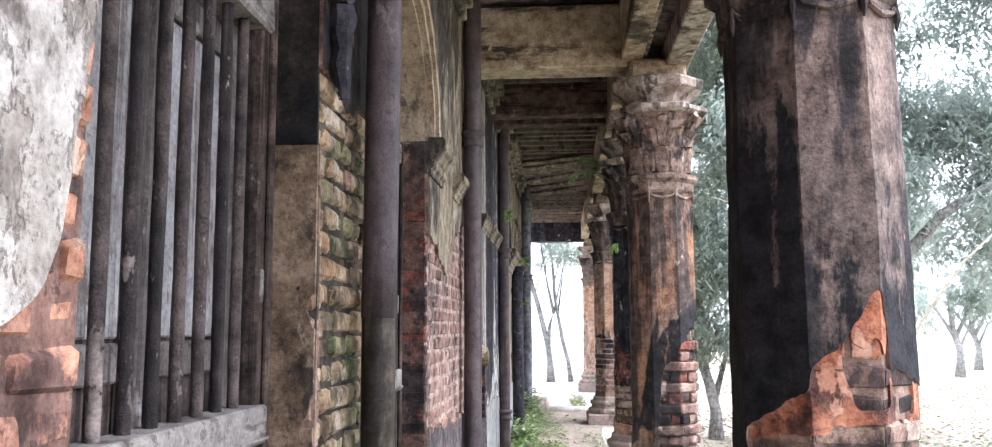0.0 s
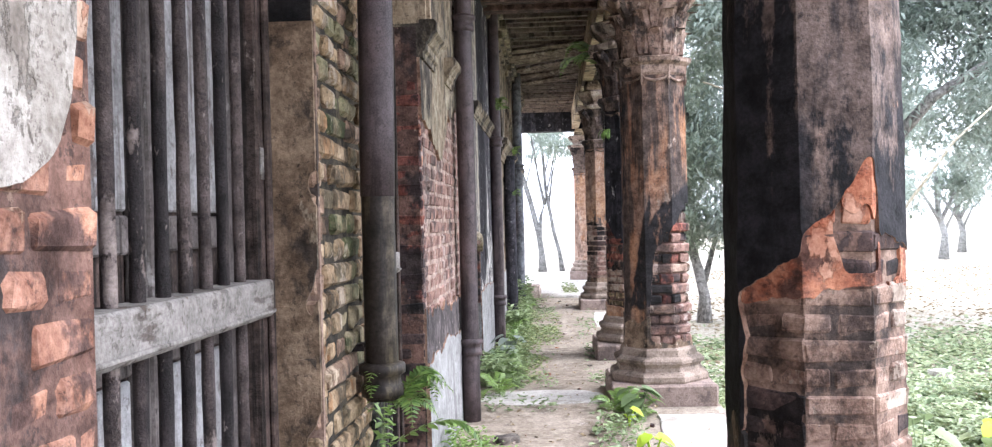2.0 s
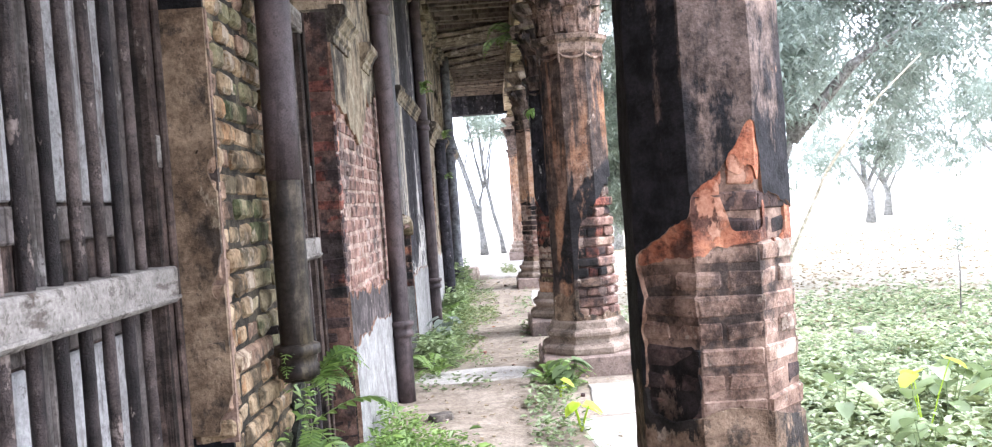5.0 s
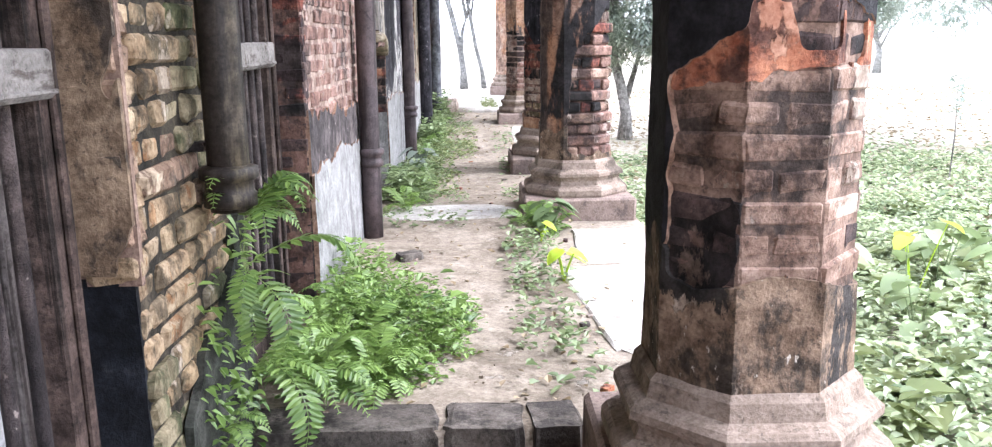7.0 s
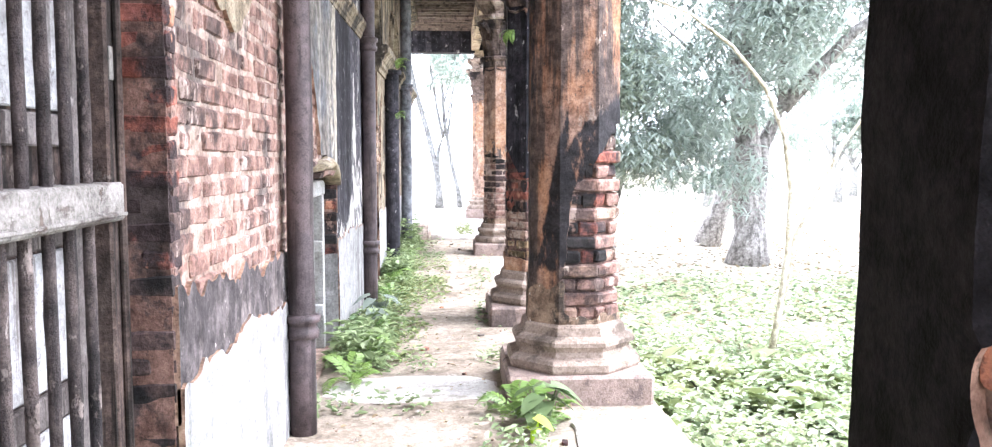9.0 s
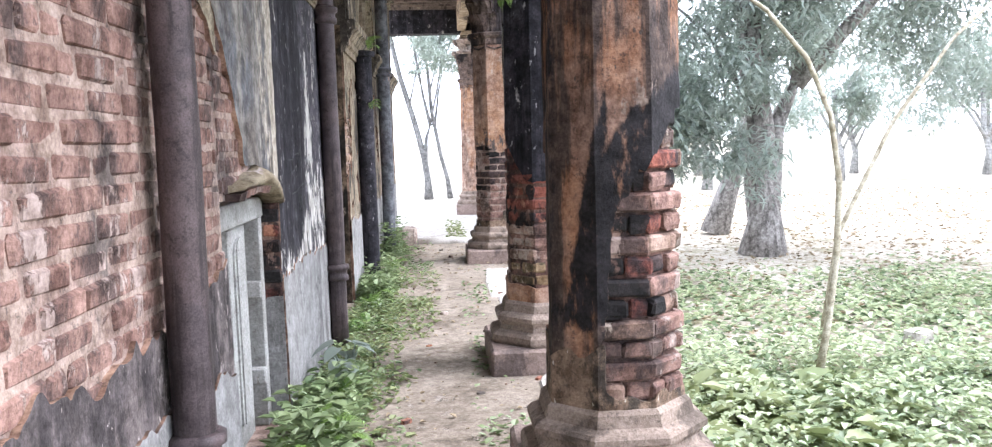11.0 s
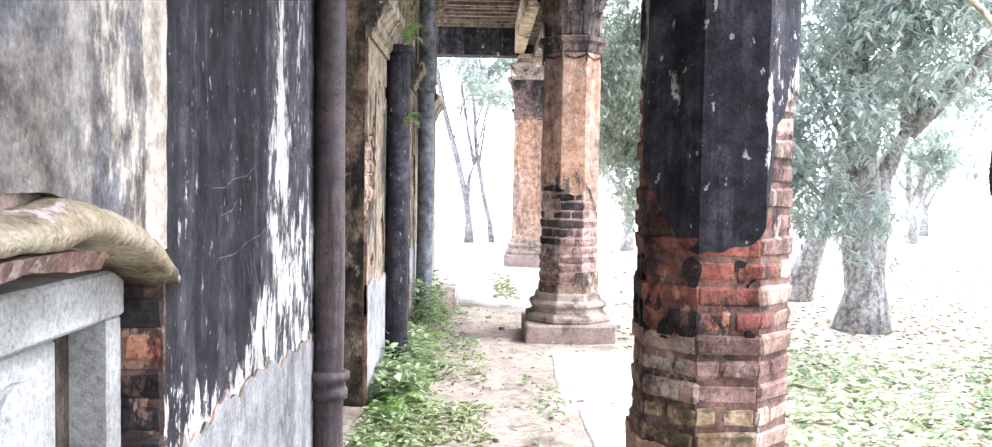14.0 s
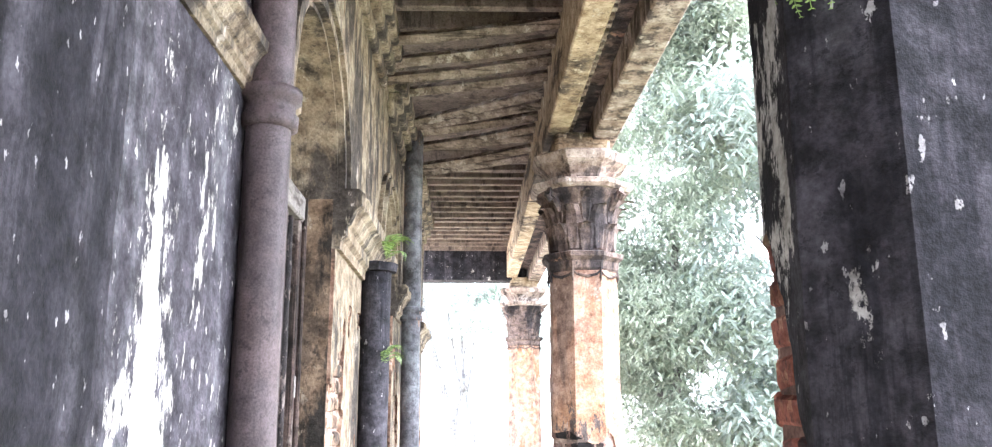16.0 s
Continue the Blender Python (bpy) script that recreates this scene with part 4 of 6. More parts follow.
    for k in range(4):
        m = Matrix.Translation((cx, cy, 3.24 + cap)) @ Matrix.Rotation(radians(45 + 90 * k), 4, "Z") @ Matrix.Translation((0, -R - 0.10, 0))
        if volute is None:
            bm = tube([(0, 0.10, -0.12), (0, 0.03, -0.03), (0, -0.03, 0.02), (0, -0.055, -0.02), (0, -0.03, -0.05), (0, -0.01, -0.025)], [0.03, 0.035, 0.035, 0.03, 0.028, 0.02], 6)
            ob = part("volute", bm, cap_mat, col)
            volute, ob.matrix_basis = ob.data, m
        else:
            shared("volute", volute, m, col)
    part("abacus", lathe([(r, z + cap) for r, z in ((R + 0.10, 3.285), (R + 0.13, 3.31), (R + 0.13, 3.345), (R + 0.09, 3.36))], 8, 0, (cx, cy), 0.02), STONE_TAN, col, "chipped stone abacus")
    part("impost_block", lathe([(r, z + cap) for r, z in ((R - 0.03, 3.35), (R - 0.02, 3.42), (R + 0.02, 3.47), (R + 0.09, 3.52), (R + 0.11, 3.58), (R + 0.09, 3.60))], 8, 0, (cx, cy), 0.02), STONE_TAN, col, "pale flared block")
    part("bearing_block", box((cx - 0.24, cy - 0.22, 3.59 + cap), (cx + 0.24, cy + 0.22, 3.79), 0.03, 0.02), BEAM, col)
    return col


def bare_a(u, z):
    if u < -66 - 5 * lump(3, 0, z * 7, 0) or u > 150:
        return False
    top = line([(-78, 1.19), (-62, 1.21), (-32, 1.285), (-25, 1.30), (-21, 1.385), (-2, 1.455), (10, 1.53), (20, 1.62), (25, 1.61), (29, 1.37), (70, 1.33), (150, 1.2)], u) + 0.03 * lump(1, u * 0.12, z * 6, 0) + 0.02 * lump(2, u * 0.5, z * 22, 0)
    return line([(-78, 0.66), (-40, 0.64), (0, 0.70), (60, 0.62), (150, 0.66)], u) - 0.02 < z < top


def bare_b(u, z):
    if u < -92:
        return 0.62 < z < 1.38 + 0.10 * lump(8, u * 0.1, z * 4, 0)
    if u < -17 or u > 160:
        return False
    return z < line([(-17, 0.62), (-14, 0.92), (-6, 1.18), (22, 1.35), (40, 1.42), (60, 1.55), (90, 1.6), (160, 1.3)], u) + 0.04 * lump(2, u * 0.2, z * 5, 0) + 0.02 * lump(5, u * 0.6, z * 20, 0) and z > 0.40 + 0.06 * lump(3, u * 0.1, 0, 0)


def brick_b(u, z):
    v = lump(4, u * 0.31, z * 13, 0) + 0.8 * (0.5 - abs(u - 15) / 60 if z > 0.7 else -0.2)
    return BRICK_SOOT if v > 0.28 else BRICK_TAUPE if v < -0.25 else BRICK_PINK if v < 0.15 else BRICK_DEEP


def bare_c(u, z):
    if abs(u) > 150:
        return False
    top = line([(-150, 1.85), (-105, 1.9), (-90, 1.72), (-77, 1.47), (-60, 1.37), (-41, 1.20), (-20, 1.16), (14, 1.18), (24, 1.26), (30, 1.5), (38, 1.62), (60, 1.72), (150, 1.8)], u) + 0.04 * lump(6, u * 0.1, z * 6, 0) + 0.02 * lump(6, u * 0.5, z * 20, 0)
    return line([(-150, 0.5), (-30, 0.45), (0, 0.46), (22, 0.41), (150, 0.46)], u) + 0.02 * lump(4, u * 0.15, 0, 0) < z < top


def bare_d(u, z):
    return abs(u) < 140 and 0.42 < z < 1.32 + 0.16 * lump(8, u * 0.03, z * 3, 0) and not (u > 10 and z < 0.55)


def brick_c(u, z):
    """Ochre below, salmon, then a sooty band and dark red bricks."""
    v = lump(5, u * 0.02, z * 3, 0)
    if z < 0.60:
        return BRICK_OCHRE if u < 25 and v > -0.15 else BRICK_TAUPE
    if z < 0.86 + 0.08 * v:
        return BRICK_PINK if u > -25 else BRICK_TAUPE
    if u < 10 and z < 1.12 and lump(7, u * 0.05, z * 9, 0) > 0.1:
        return BRICK_SOOT
    if u > 42:
        return BRICK_PINK if v > 0.1 else BRICK_TAUPE
    return BRICK_DEEP


burnt_a = lambda u, z: (-76 < u < -25 and z < 0.87 + 0.05 * lump(1, u * 0.2, z, 0)) or (2 + 5 * lump(5, 0, z * 9, 0) < u < 28 and 1.25 < z < 1.46 + 0.07 * lump(6, u * 0.12, 0, 0)) or (30 < u < 60 and 1.22 < z < 1.45) or (45 < u < 60 and z < 0.9)
column(0.876, 3.04, FLOOR - 0.2, SOOT, SOOT, bare_a, lambda u, z: BRICK_SOOT if burnt_a(u, z) else (BRICK_RED if z > 1.22 else BRICK_TAUPE), "octagonal column with sooty plaster fallen from salmon brickwork", seed=11, foot_at=0.72, proud=0.003, core_mat=MORTAR_TAN, sunk=-0.003, cap=-0.055, smears=((SOOT_CRUST, lambda u, z: abs(u + 50) < 25 + 9 * lump(4, u * 0.2, z * 14, 0) and z < 0.87 + 0.03 * lump(3, u * 0.2, 0, 0), 0.010),), raw_coat=lambda u, z: z > line([(-70, 1.13), (-25, 1.18), (0, 1.20), (30, 1.22), (60, 1.2)], u) + 0.03 * lump(6, u * 0.15, z * 4, 0) and not (burnt_a(u, z) and lump(7, u * 0.2, z * 9, 0) > -0.5),
       dark=lambda u, v: (0.62 * soft((-24 - u) / 5) - 0.5 * soft((4 - abs(u + 42)) / 4)) * soft((2.15 - v) * 2.5) + 0.5 * soft((u - 27) / 6) * soft((1.55 - v) * 5) + 0.5 * soft((u - 100) / 20) + 0.30 * soft((1.8 - v) * 2.0) + 0.16 * soft((2.4 - v) * 2),
       low_dark=lambda u, v: 0.8 * soft((24 - abs(u + 50)) / 8) * soft((v - 0.58) * 12) + 0.55 * soft((16 - abs(u - 48)) / 8) * soft((0.70 - v) * 9))
column(0.869, 7.52, FLOOR - 0.05, SOOT_BROWN, CAPITAL, bare_b, brick_b, "octagonal column, brown and black stained, bricks jutting loose", seed=12, proud=0.016, core_mat=MORTAR_SOOT, sunk=0.024, bricks_from=-40,
       # The u < -60 term paints shade on the side turned indoors.
       dark=lambda u, v: 0.66 * soft((u + 18) / 6) * soft((line([(-18, 1.30), (-8, 1.46), (5, 1.55), (22, 1.58), (60, 1.7), (90, 1.7)], u) - v) * 12) + 0.72 * soft((u + line([(0.5, 58), (0.75, 56), (0.95, 48), (1.2, 37), (1.4, 28), (1.6, 18), (1.8, 8)], v)) / 9) * soft((-13 - u) / 5) * soft((v - 0.66) * 10) + 0.45 * soft((-60 - u) / 6) + 0.22 * soft((u - 22) / 6) + 0.2 * soft((v - 2.2) * 3))
column(0.862, 9.84, FLOOR - 0.05, SOOT_BLACK, SOOT, bare_c, brick_c, "octagonal column with blackened plaster over red brickwork", seed=13, proud=0.005, core_mat=MORTAR_SOOT, smears=((SOOT_CRUST, lambda u, z: 0.84 < z < 1.14 and u < 20 and lump(9, u * 0.05, z * 6, 0) + 0.6 * lump(6, u * 0.2, z * 15, 0) > 0.26, 0.011),), low_mat=ORANGE,
       dark=lambda u, v: 0.31 * soft((u - 20 - 4 * lump(2, v * 4, 0, 0)) / 5) * soft((85 - u) / 10) + 0.4 * soft((-72 - u) / 6) * soft((v - 1.6) * 4))
column(0.853, 15.04, FLOOR - 0.05, ORANGE, SOOT, bare_d, lambda u, z: BRICK_SOOT if lump(7, u * 0.03, z * 3, 0) > -0.1 and u < 20 and z > 0.8 else BRICK_PINK, "octagonal column with faded orange plaster and bare brick band", seed=14,
       dark=lambda u, v: 0.42 * soft((1.65 - v) * 2.5) * soft((30 - u) / 20))
column(0.853, 22.9, FLOOR - 0.1, ORANGE, SOOT, lambda u, z: False, lambda u, z: BRICK_PINK, "octagonal column with faded orange plaster at the far end", low_mat=ORANGE, seed=15)

# ---- bricks of the walls ----
def cobbled(s, z):
    """Worn bricks of many colours, mossier away from the door."""
    if z < 0.05 + 0.5 * s:
        return BRICK_GREEN
    pick = (lump(1, s * 23, z * 41, 0) + 1.1 * lump(2, s * 3, z * 2, 0)) + 0.35 * (s - 0.45) + 0.3 * max(0.0, 1.0 - z)
    return BRICK_CREAM if pick < -0.02 else BRICK_EARTH if pick < 0.15 else BRICK_OCHRE if pick < 0.42 else BRICK_GREEN


lay_bricks(piers[0], (WALL - 0.017, 0.42, 0), (0, 1, 0), (1, 0, 0), 0.96, FLOOR - 0.2, 2.3, lambda s, z: bare_1(0.42 + s, z), lambda s, z: BRICK_CORAL, 0.005, 1, headers=0.5)
lay_bricks(piers[1], (WALL - 0.004, 2.69, 0), (0, 1, 0), (1, 0, 0), 0.91, FLOOR - 0.2, 2.32, lambda s, z: True, cobbled, 0.014, 2, headers=0.72)
lay_bricks(piers[2], (WALL - 0.0165, 4.91, 0), (0, 1, 0), (1, 0, 0), 2.59, 0.60, 2.42, lambda s, z: bare_2(4.91 + s, z), lambda s, z: BRICK_PINK, 0.005, 3)
lay_bricks(over, (WALL - 0.013, 7.50, 0), (0, 1, 0), (1, 0, 0), 0.6, 1.24, 2.6, lambda s, z: 7.50 + s < edge_3(z), lambda s, z: BRICK_PINK, 0.007, 4)

# ---- barred doors ----
def barred_door(y0, y1, label, zlow=FLOOR - 0.17, bars=8):
    door = thing("barred_door", (RECESS, y0, zlow), label, "door", "barred doors")
    w, h = y1 - y0, SPRING - zlow
    rail = 1.165 - zlow
    part("jamb", box((-0.06, 0.003, 0), (0.05, 0.09, h), 0.008), WOOD_OLD, door)
    part("jamb", box((-0.06, w - 0.095, 0), (0.05, w - 0.003, h), 0.008), WOOD_OLD, door)
    part("jamb_bead", box((0.048, w - 0.05, 0), (0.072, w - 0.022, h), 0.008), WOOD_OLD, door)
    part("lintel", box((-0.06, 0.003, h - 0.125), (0.065, w - 0.003, h), 0.01, 0.004), WOOD_GREY, door, "worn grey-painted lintel")
    ob = part("mid_rail", box((-0.02, 0.02, rail), (0.075, w - 0.05, rail + 0.115), 0.008, 0.002), WOOD_GREY, door, "worn grey-painted rail")
    part("rail_bead", box((0.074, 0.02, rail + 0.012), (0.083, w - 0.05, rail + 0.024), 0.003), WOOD_GREY, ob)
    part("sill", box((-0.06, 0.003, 0), (0.07, w - 0.003, 0.10), 0.01), WOOD_OLD, door)
    for k in range(bars):
        y = 0.246 + (w - 0.43) / (bars - 1) * k
        n = 26
        pts = [(0.018 + 0.002 * lump(k, i, y0, 0), y + 0.003 * lump(k, 0, i * 0.4, 0), 0.08 + (h - 0.17) * i / n) for i in range(n + 1)]
        part("bar", tube(pts, [0.0175 * (1 + 0.14 * lump(k, i * 1.7, y0, 3)) for i in range(n + 1)], 7), IRON, door, smooth=True)
    # the closed leaves behind the bars: stiles, rails and pale panels
    for leaf in range(2):
        a, b = (0.09, w / 2 - 0.004) if leaf == 0 else (w / 2 + 0.004, w - 0.095)
        ob = part("door_leaf", box((-0.075, a, 0.1), (-0.055, b, h - 0.12)), WOOD_OLD, door, "grey-brown closed door leaf")
        for s0, s1 in ((a, a + 0.075), (b - 0.075, b)):
            part("stile", box((-0.056, s0, 0.1), (-0.03, s1, h - 0.12), 0.006), WOOD_FADED, ob)
        for z in (0.1, rail - 0.55, rail - 0.06, rail + 0.22, h - 0.24):
            part("cross_rail", box((-0.057, a + 0.085, z), (-0.033, b - 0.085, z + 0.09), 0.006), WOOD_FADED, ob)
        for z0, z1 in ((0.20, rail - 0.56), (rail - 0.45, rail - 0.07), (rail + 0.32, h - 0.25)):
            part("panel", box((-0.054, a + 0.082, z0), (-0.040, b - 0.082, z1), 0.005), WOOD_PANEL, ob, "faded grey panel")
    hinge = part("hinge_plate", box((0.05, w - 0.085, rail + 0.42), (0.056, w - 0.055, rail + 0.52), 0.002), WOOD_GREY, door)
    return door


barred_door(1.38, 2.69, "tall wooden door closed behind rusty iron bars, grey cross rail")
barred_door(3.60, 4.91, "tall barred wooden door with pale cross rail, behind a pipe", FLOOR)
barred_door(10.93, 12.24, "barred wooden door under an arch, weathered", FLOOR, 8)
barred_door(14.2, 15.51, "barred wooden door under an arch, weathered", FLOOR, 8)
barred_door(17.3, 18.6, "barred wooden door under an arch, weathered", FLOOR, 8)

# ---- low shuttered window ----
win = thing("shuttered_window", (-0.87, WINDOW[0], FLOOR + 0.02), "low window with pale panelled wooden shutters, ajar", "window")
ww, wh = WINDOW[1] - WINDOW[0], 1.235 - FLOOR - 0.02
part("lintel", box((-0.07, 0.10, wh - 0.17), (0.04, ww - 0.02, wh - 0.055), 0.008, 0.004), WOOD_PALE, win, "pale grey head")
part("jamb", box((-0.07, ww - 0.09, 0), (0.035, ww - 0.02, wh - 0.17), 0.006), WOOD_PALE, win)
part("jamb", box((-0.07, 0.10, 0), (0.035, 0.19, wh - 0.17), 0.006), WOOD_PALE, win)
for a, b, x in ((0.19, 0.56, -0.045), (0.58, 0.93, -0.01)):
    leaf = part("shutter", box((x - 0.03, a, 0.02), (x, b, wh - 0.19), 0.005), WOOD_PALE, win, "pale panelled shutter")
    mid = (a + b) / 2
    for inset, out in ((0.07, 0.010), (0.10, 0.018)):
        r, z1 = (b - a) / 2 - inset, wh - 0.29
        prof = [(a + inset, 0.14)] + [(mid - r * math.cos(math.pi * i / 10), z1 - r + r * math.sin(math.pi * i / 10) + 0.05) for i in range(11)] + [(b - inset, 0.14)]
        bm = bmesh.new()
        top = [bm.verts.new((x + out, y, z)) for y, z in prof]
        low = [bm.verts.new((x - 0.004, y, z)) for y, z in prof]
        bm.faces.new(top)
        for i in range(len(prof)):
            j = (i + 1) % len(prof)
            bm.faces.new((top[i], low[i], low[j], top[j]))
        part("arched_panel", bm, WOOD_PALE, leaf)
# A dark board stands in for the shaded gap beside the shutter.
part("gap_shade_board", box((-0.07, 0.94, 0.02), (-0.055, ww - 0.09, wh - 0.18)), WOOD_OLD, win)
for z in (0.25, 0.72):
    part("latch_block", box((-0.04, 1.00, z), (0.045, 1.05, z + 0.09), 0.008), WOOD_PALE, win)
# segmental hood of plaster over the window, broken at one side
bm = bmesh.new()
rings = []
for i in range(41):
    t = i / 40
    y, z = 7.60 + 1.09 * t, 1.20 + 0.085 * math.sin(math.pi * (0.3 + 0.5 * t)) - 0.11 * t ** 5
    chip = 0.014 * lump(3, t * 5, 0, 0) + 0.012 * lump(4, t * 19, 0, 0)
    deep, tall = 0.066 + 0.5 * chip, 0.012 + 0.055 * min(1.0, max(0.0, t - 0.08) / 0.4) + 0.6 * chip
    deep, tall = deep * (1 - 0.55 * t ** 4), tall * (1 - 0.45 * t ** 6)
    ring = [(-0.12, -0.02), (-0.02, -0.022 + 0.3 * chip), (deep * 0.8, -0.012 + chip)]
    ring += [(-0.03 + (deep + 0.03) * math.sin(a), tall * (0.10 + 0.9 * math.cos(a))) for a in (1.5, 1.2, 0.9, 0.55, 0.2)] + [(-0.035, tall)]
    rings.append([bm.verts.new((WALL + dx + 0.004 * lump(6, t * 30, dz * 40, 0), y, z + dz)) for dx, dz in ring])
for a, b in zip(rings, rings[1:]):
    for i in range(len(a)):
        j = (i + 1) % len(a)
        bm.faces.new((a[i], a[j], b[j], b[i]))
bm.faces.new(rings[0]), bm.faces.new(rings[-1])
hood = tagged(part("window_hood", bm, HOOD, smooth=True), "curved cream plaster hood, broken at one end", "moulding", kind="structure")
bm = bmesh.new()
rings = []
for i in range(61):
    t = 0.6 * i / 60
    y, z = 7.60 + 1.08 * t, 1.20 + 0.085 * math.sin(math.pi * (0.3 + 0.5 * t)) - 0.11 * t ** 5
    out = 0.040 + 0.016 * lump(5, t * 9, 0, 0) + 0.010 * lump(6, t * 31, 0, 0)
    low = -0.062 + 0.016 * lump(8, t * 12, 0, 0)
    rings.append([bm.verts.new((WALL + dx, y, z + dz)) for dx, dz in ((-0.1, low), (out, low + 0.006), (out + 0.012, -0.025), (-0.1, -0.018))])
for a, b in zip(rings, rings[1:]):
    for i in range(4):
        bm.faces.new((a[i], a[(i + 1) % 4], b[(i + 1) % 4], b[i]))
bm.faces.new(rings[0]), bm.faces.new(rings[-1])
part("broken_lip", bm, BRICK_PINK, hood, "crumbling pink lower lip")
reveal(WINDOW[1], True, BACK, WALL - 0.004, 0.6, 1.22, MORTAR_SOOT, piers[3], "sooty mortar")
lay_bricks(piers[3], (WALL - 0.20, 8.658, 0), (1, 0, 0), (0, -1, 0), 0.2, 0.6, 1.2, lambda s, z: True, lambda s, z: BRICK_SOOT if lump(3, s * 9, z * 12, 0) > -0.1 else BRICK_DEEP, 0.006, 7)
reveal(WINDOW[1], True, BACK, WALL - 0.002, FLOOR - 0.2, 0.62, DADO, piers[3], "grey lime reveal")
lay_bricks(piers[2], (WALL - 0.20, 4.906, 0), (1, 0, 0), (0, -1, 0), 0.195, FLOOR - 0.1, 2.3, lambda s, z: True, lambda s, z: BRICK_SOOT if z < 1.02 else BRICK_DEEP, 0.004, 8)

# ---- drain pipes ----
def drain_pipe(x, y, z0, z1, r, mat, rings, label, cap=False, lean=0.0, joint=None):
    p = thing("drain_pipe", (x, y, z0), label, "pipe", "drain pipes")
    n = 14
    pts = [(lean * i / n + 0.006 * lump(1, i * 0.5, y, 0), 0.006 * lump(2, i * 0.5, y, 0), (z1 - z0) * i / n) for i in range(n + 1)]
    part("pipe", tube(pts, [r] * (n + 1), 14), mat, p, smooth=True)
    if joint:
        part("upper_pipe", tube([q for q in pts if q[2] > joint - z0], [r + 0.003] * len([q for q in pts if q[2] > joint - z0]), 14), PIPE, p, "dark rusty upper length", smooth=True)
    for z in rings:
        h = z - z0
        dx = lean * h / (z1 - z0)
        part("collar", lathe([(r, h - 0.05), (r * 1.28, h - 0.045), (r * 1.3, h - 0.01), (r * 1.15, h), (r * 1.15, h + 0.03), (r * 1.42, h + 0.04), (r * 1.42, h + 0.07), (r, h + 0.08)], 14, 0, (dx, 0)), mat, p, smooth=True)
        part("bracket", box((-0.12 + dx, -0.02, h + 0.12), (-r * 0.6 + dx, 0.02, h + 0.15), 0.004), IRON, p)
    if not rings:
        part("bracket", box((-0.12, -0.02, 0.2), (-r * 0.6, 0.02, 0.24), 0.004), IRON, p)
    if cap:
        part("cap", lathe([(r * 1.35, z1 - z0 - 0.05), (r * 1.45, z1 - z0), (r * 0.4, z1 - z0 + 0.02)], 14), mat, p)
    return p


drain_pipe(-0.655, 3.19, 0.79, TOP + 0.1, 0.062, PIPE_GREEN, [0.85], "algae-stained iron drain pipe, broken off above the floor", lean=0.015, joint=1.5)
drain_pipe(-0.66, 6.65, FLOOR, TOP + 0.1, 0.068, PIPE, [0.46, 2.95], "dark rusty iron drain pipe with collar")
drain_pipe(-0.67, 10.47, FLOOR, TOP + 0.1, 0.066, PIPE, [0.46, 2.38], "purple-brown rusty iron drain pipe with collars")
drain_pipe(-0.66, 13.36, FLOOR, 2.42, 0.095, SOOT_BLACK, [], "black stub of a wide drain pipe with ferns", cap=True)
drain_pipe(-0.62, 16.1, FLOOR, TOP, 0.088, PIPE_GREY, [2.4], "grey iron drain pipe")

# ---- stones on the floor ----
def slab(name, cx, cy, w, d, z, h, mat, label, category, seed, turn=0.0, group="", square=0.5, n=12):
    random.seed(seed)
    bm = bmesh.new()
    ring = [(math.copysign(abs(math.cos(a)) ** square, math.cos(a)) * w / 2 * random.uniform(0.94, 1.05), math.copysign(abs(math.sin(a)) ** square, math.sin(a)) * d / 2 * random.uniform(0.94, 1.05)) for a in [2 * math.pi * i / n for i in range(n)]]
    low = [bm.verts.new((x, y, 0)) for x, y in ring]
    mid = [bm.verts.new((x, y, h * 0.75)) for x, y in ring]
    top = [bm.verts.new((x * 0.96, y * 0.96, h + random.uniform(-0.004, 0.004))) for x, y in ring]
    for a, b in ((low, mid), (mid, top)):
        for i in range(n):
            bm.faces.new((a[i], a[(i + 1) % n], b[(i + 1) % n], b[i]))
    bm.faces.new(top), bm.faces.new(low[::-1])
    ob = part(name, bm, mat)
    ob.matrix_basis = pose(cx, cy, z, 0, 0, turn)
    return tagged(ob, label, category, group)


for k, (cx, w, turn) in enumerate(((-0.46, 0.78, 1), (0.10, 0.30, -2), (0.36, 0.19, 5))):
    slab("step_stone", cx, 3.615, w, 0.24, FLOOR - 0.155, 0.165, FLAG, "worn dark flagstone at the step edge", "stone", k, turn, "step edge stones", 0.2, 20)
for k, (cx, cy, w, d, turn) in enumerate(((-0.52, 3.42, 0.2, 0.11, 12), (0.34, 3.50, 0.13, 0.1, -20), (0.22, 3.46, 0.1, 0.08, 40), (0.05, 3.44, 0.15, 0.1, -8), (-0.2, 3.4, 0.22, 0.1, 5))):
    slab("fallen_brick", cx, cy, w, d, FLOOR - 0.18, 0.08, BRICK_TAUPE if k % 2 else BRICK_SOOT, "broken brick lying below the step", "brick", 60 + k, turn, "fallen bricks", 0.25, 16)
# Edge slabs: sky light from the open side is held in their colour.
for k, (cx, cy, w, d, turn) in enumerate(((0.93, 5.0, 0.62, 1.5, 4), (1.0, 6.28, 0.52, 1.0, -2), (0.98, 8.7, 0.5, 1.4, 0), (0.98, 11.4, 0.62, 2.0, 1), (0.95, 13.2, 0.72, 1.9, -1), (0.95, 16.2, 0.6, 1.3, 0))):
    slab("cement_slab", cx, cy, w, d, FLOOR - 0.02, 0.035, SLAB, "bleached cement slab along the verandah edge, paled further for sky light", "slab", 20 + k, turn, "edge slabs", 0.22, 24)
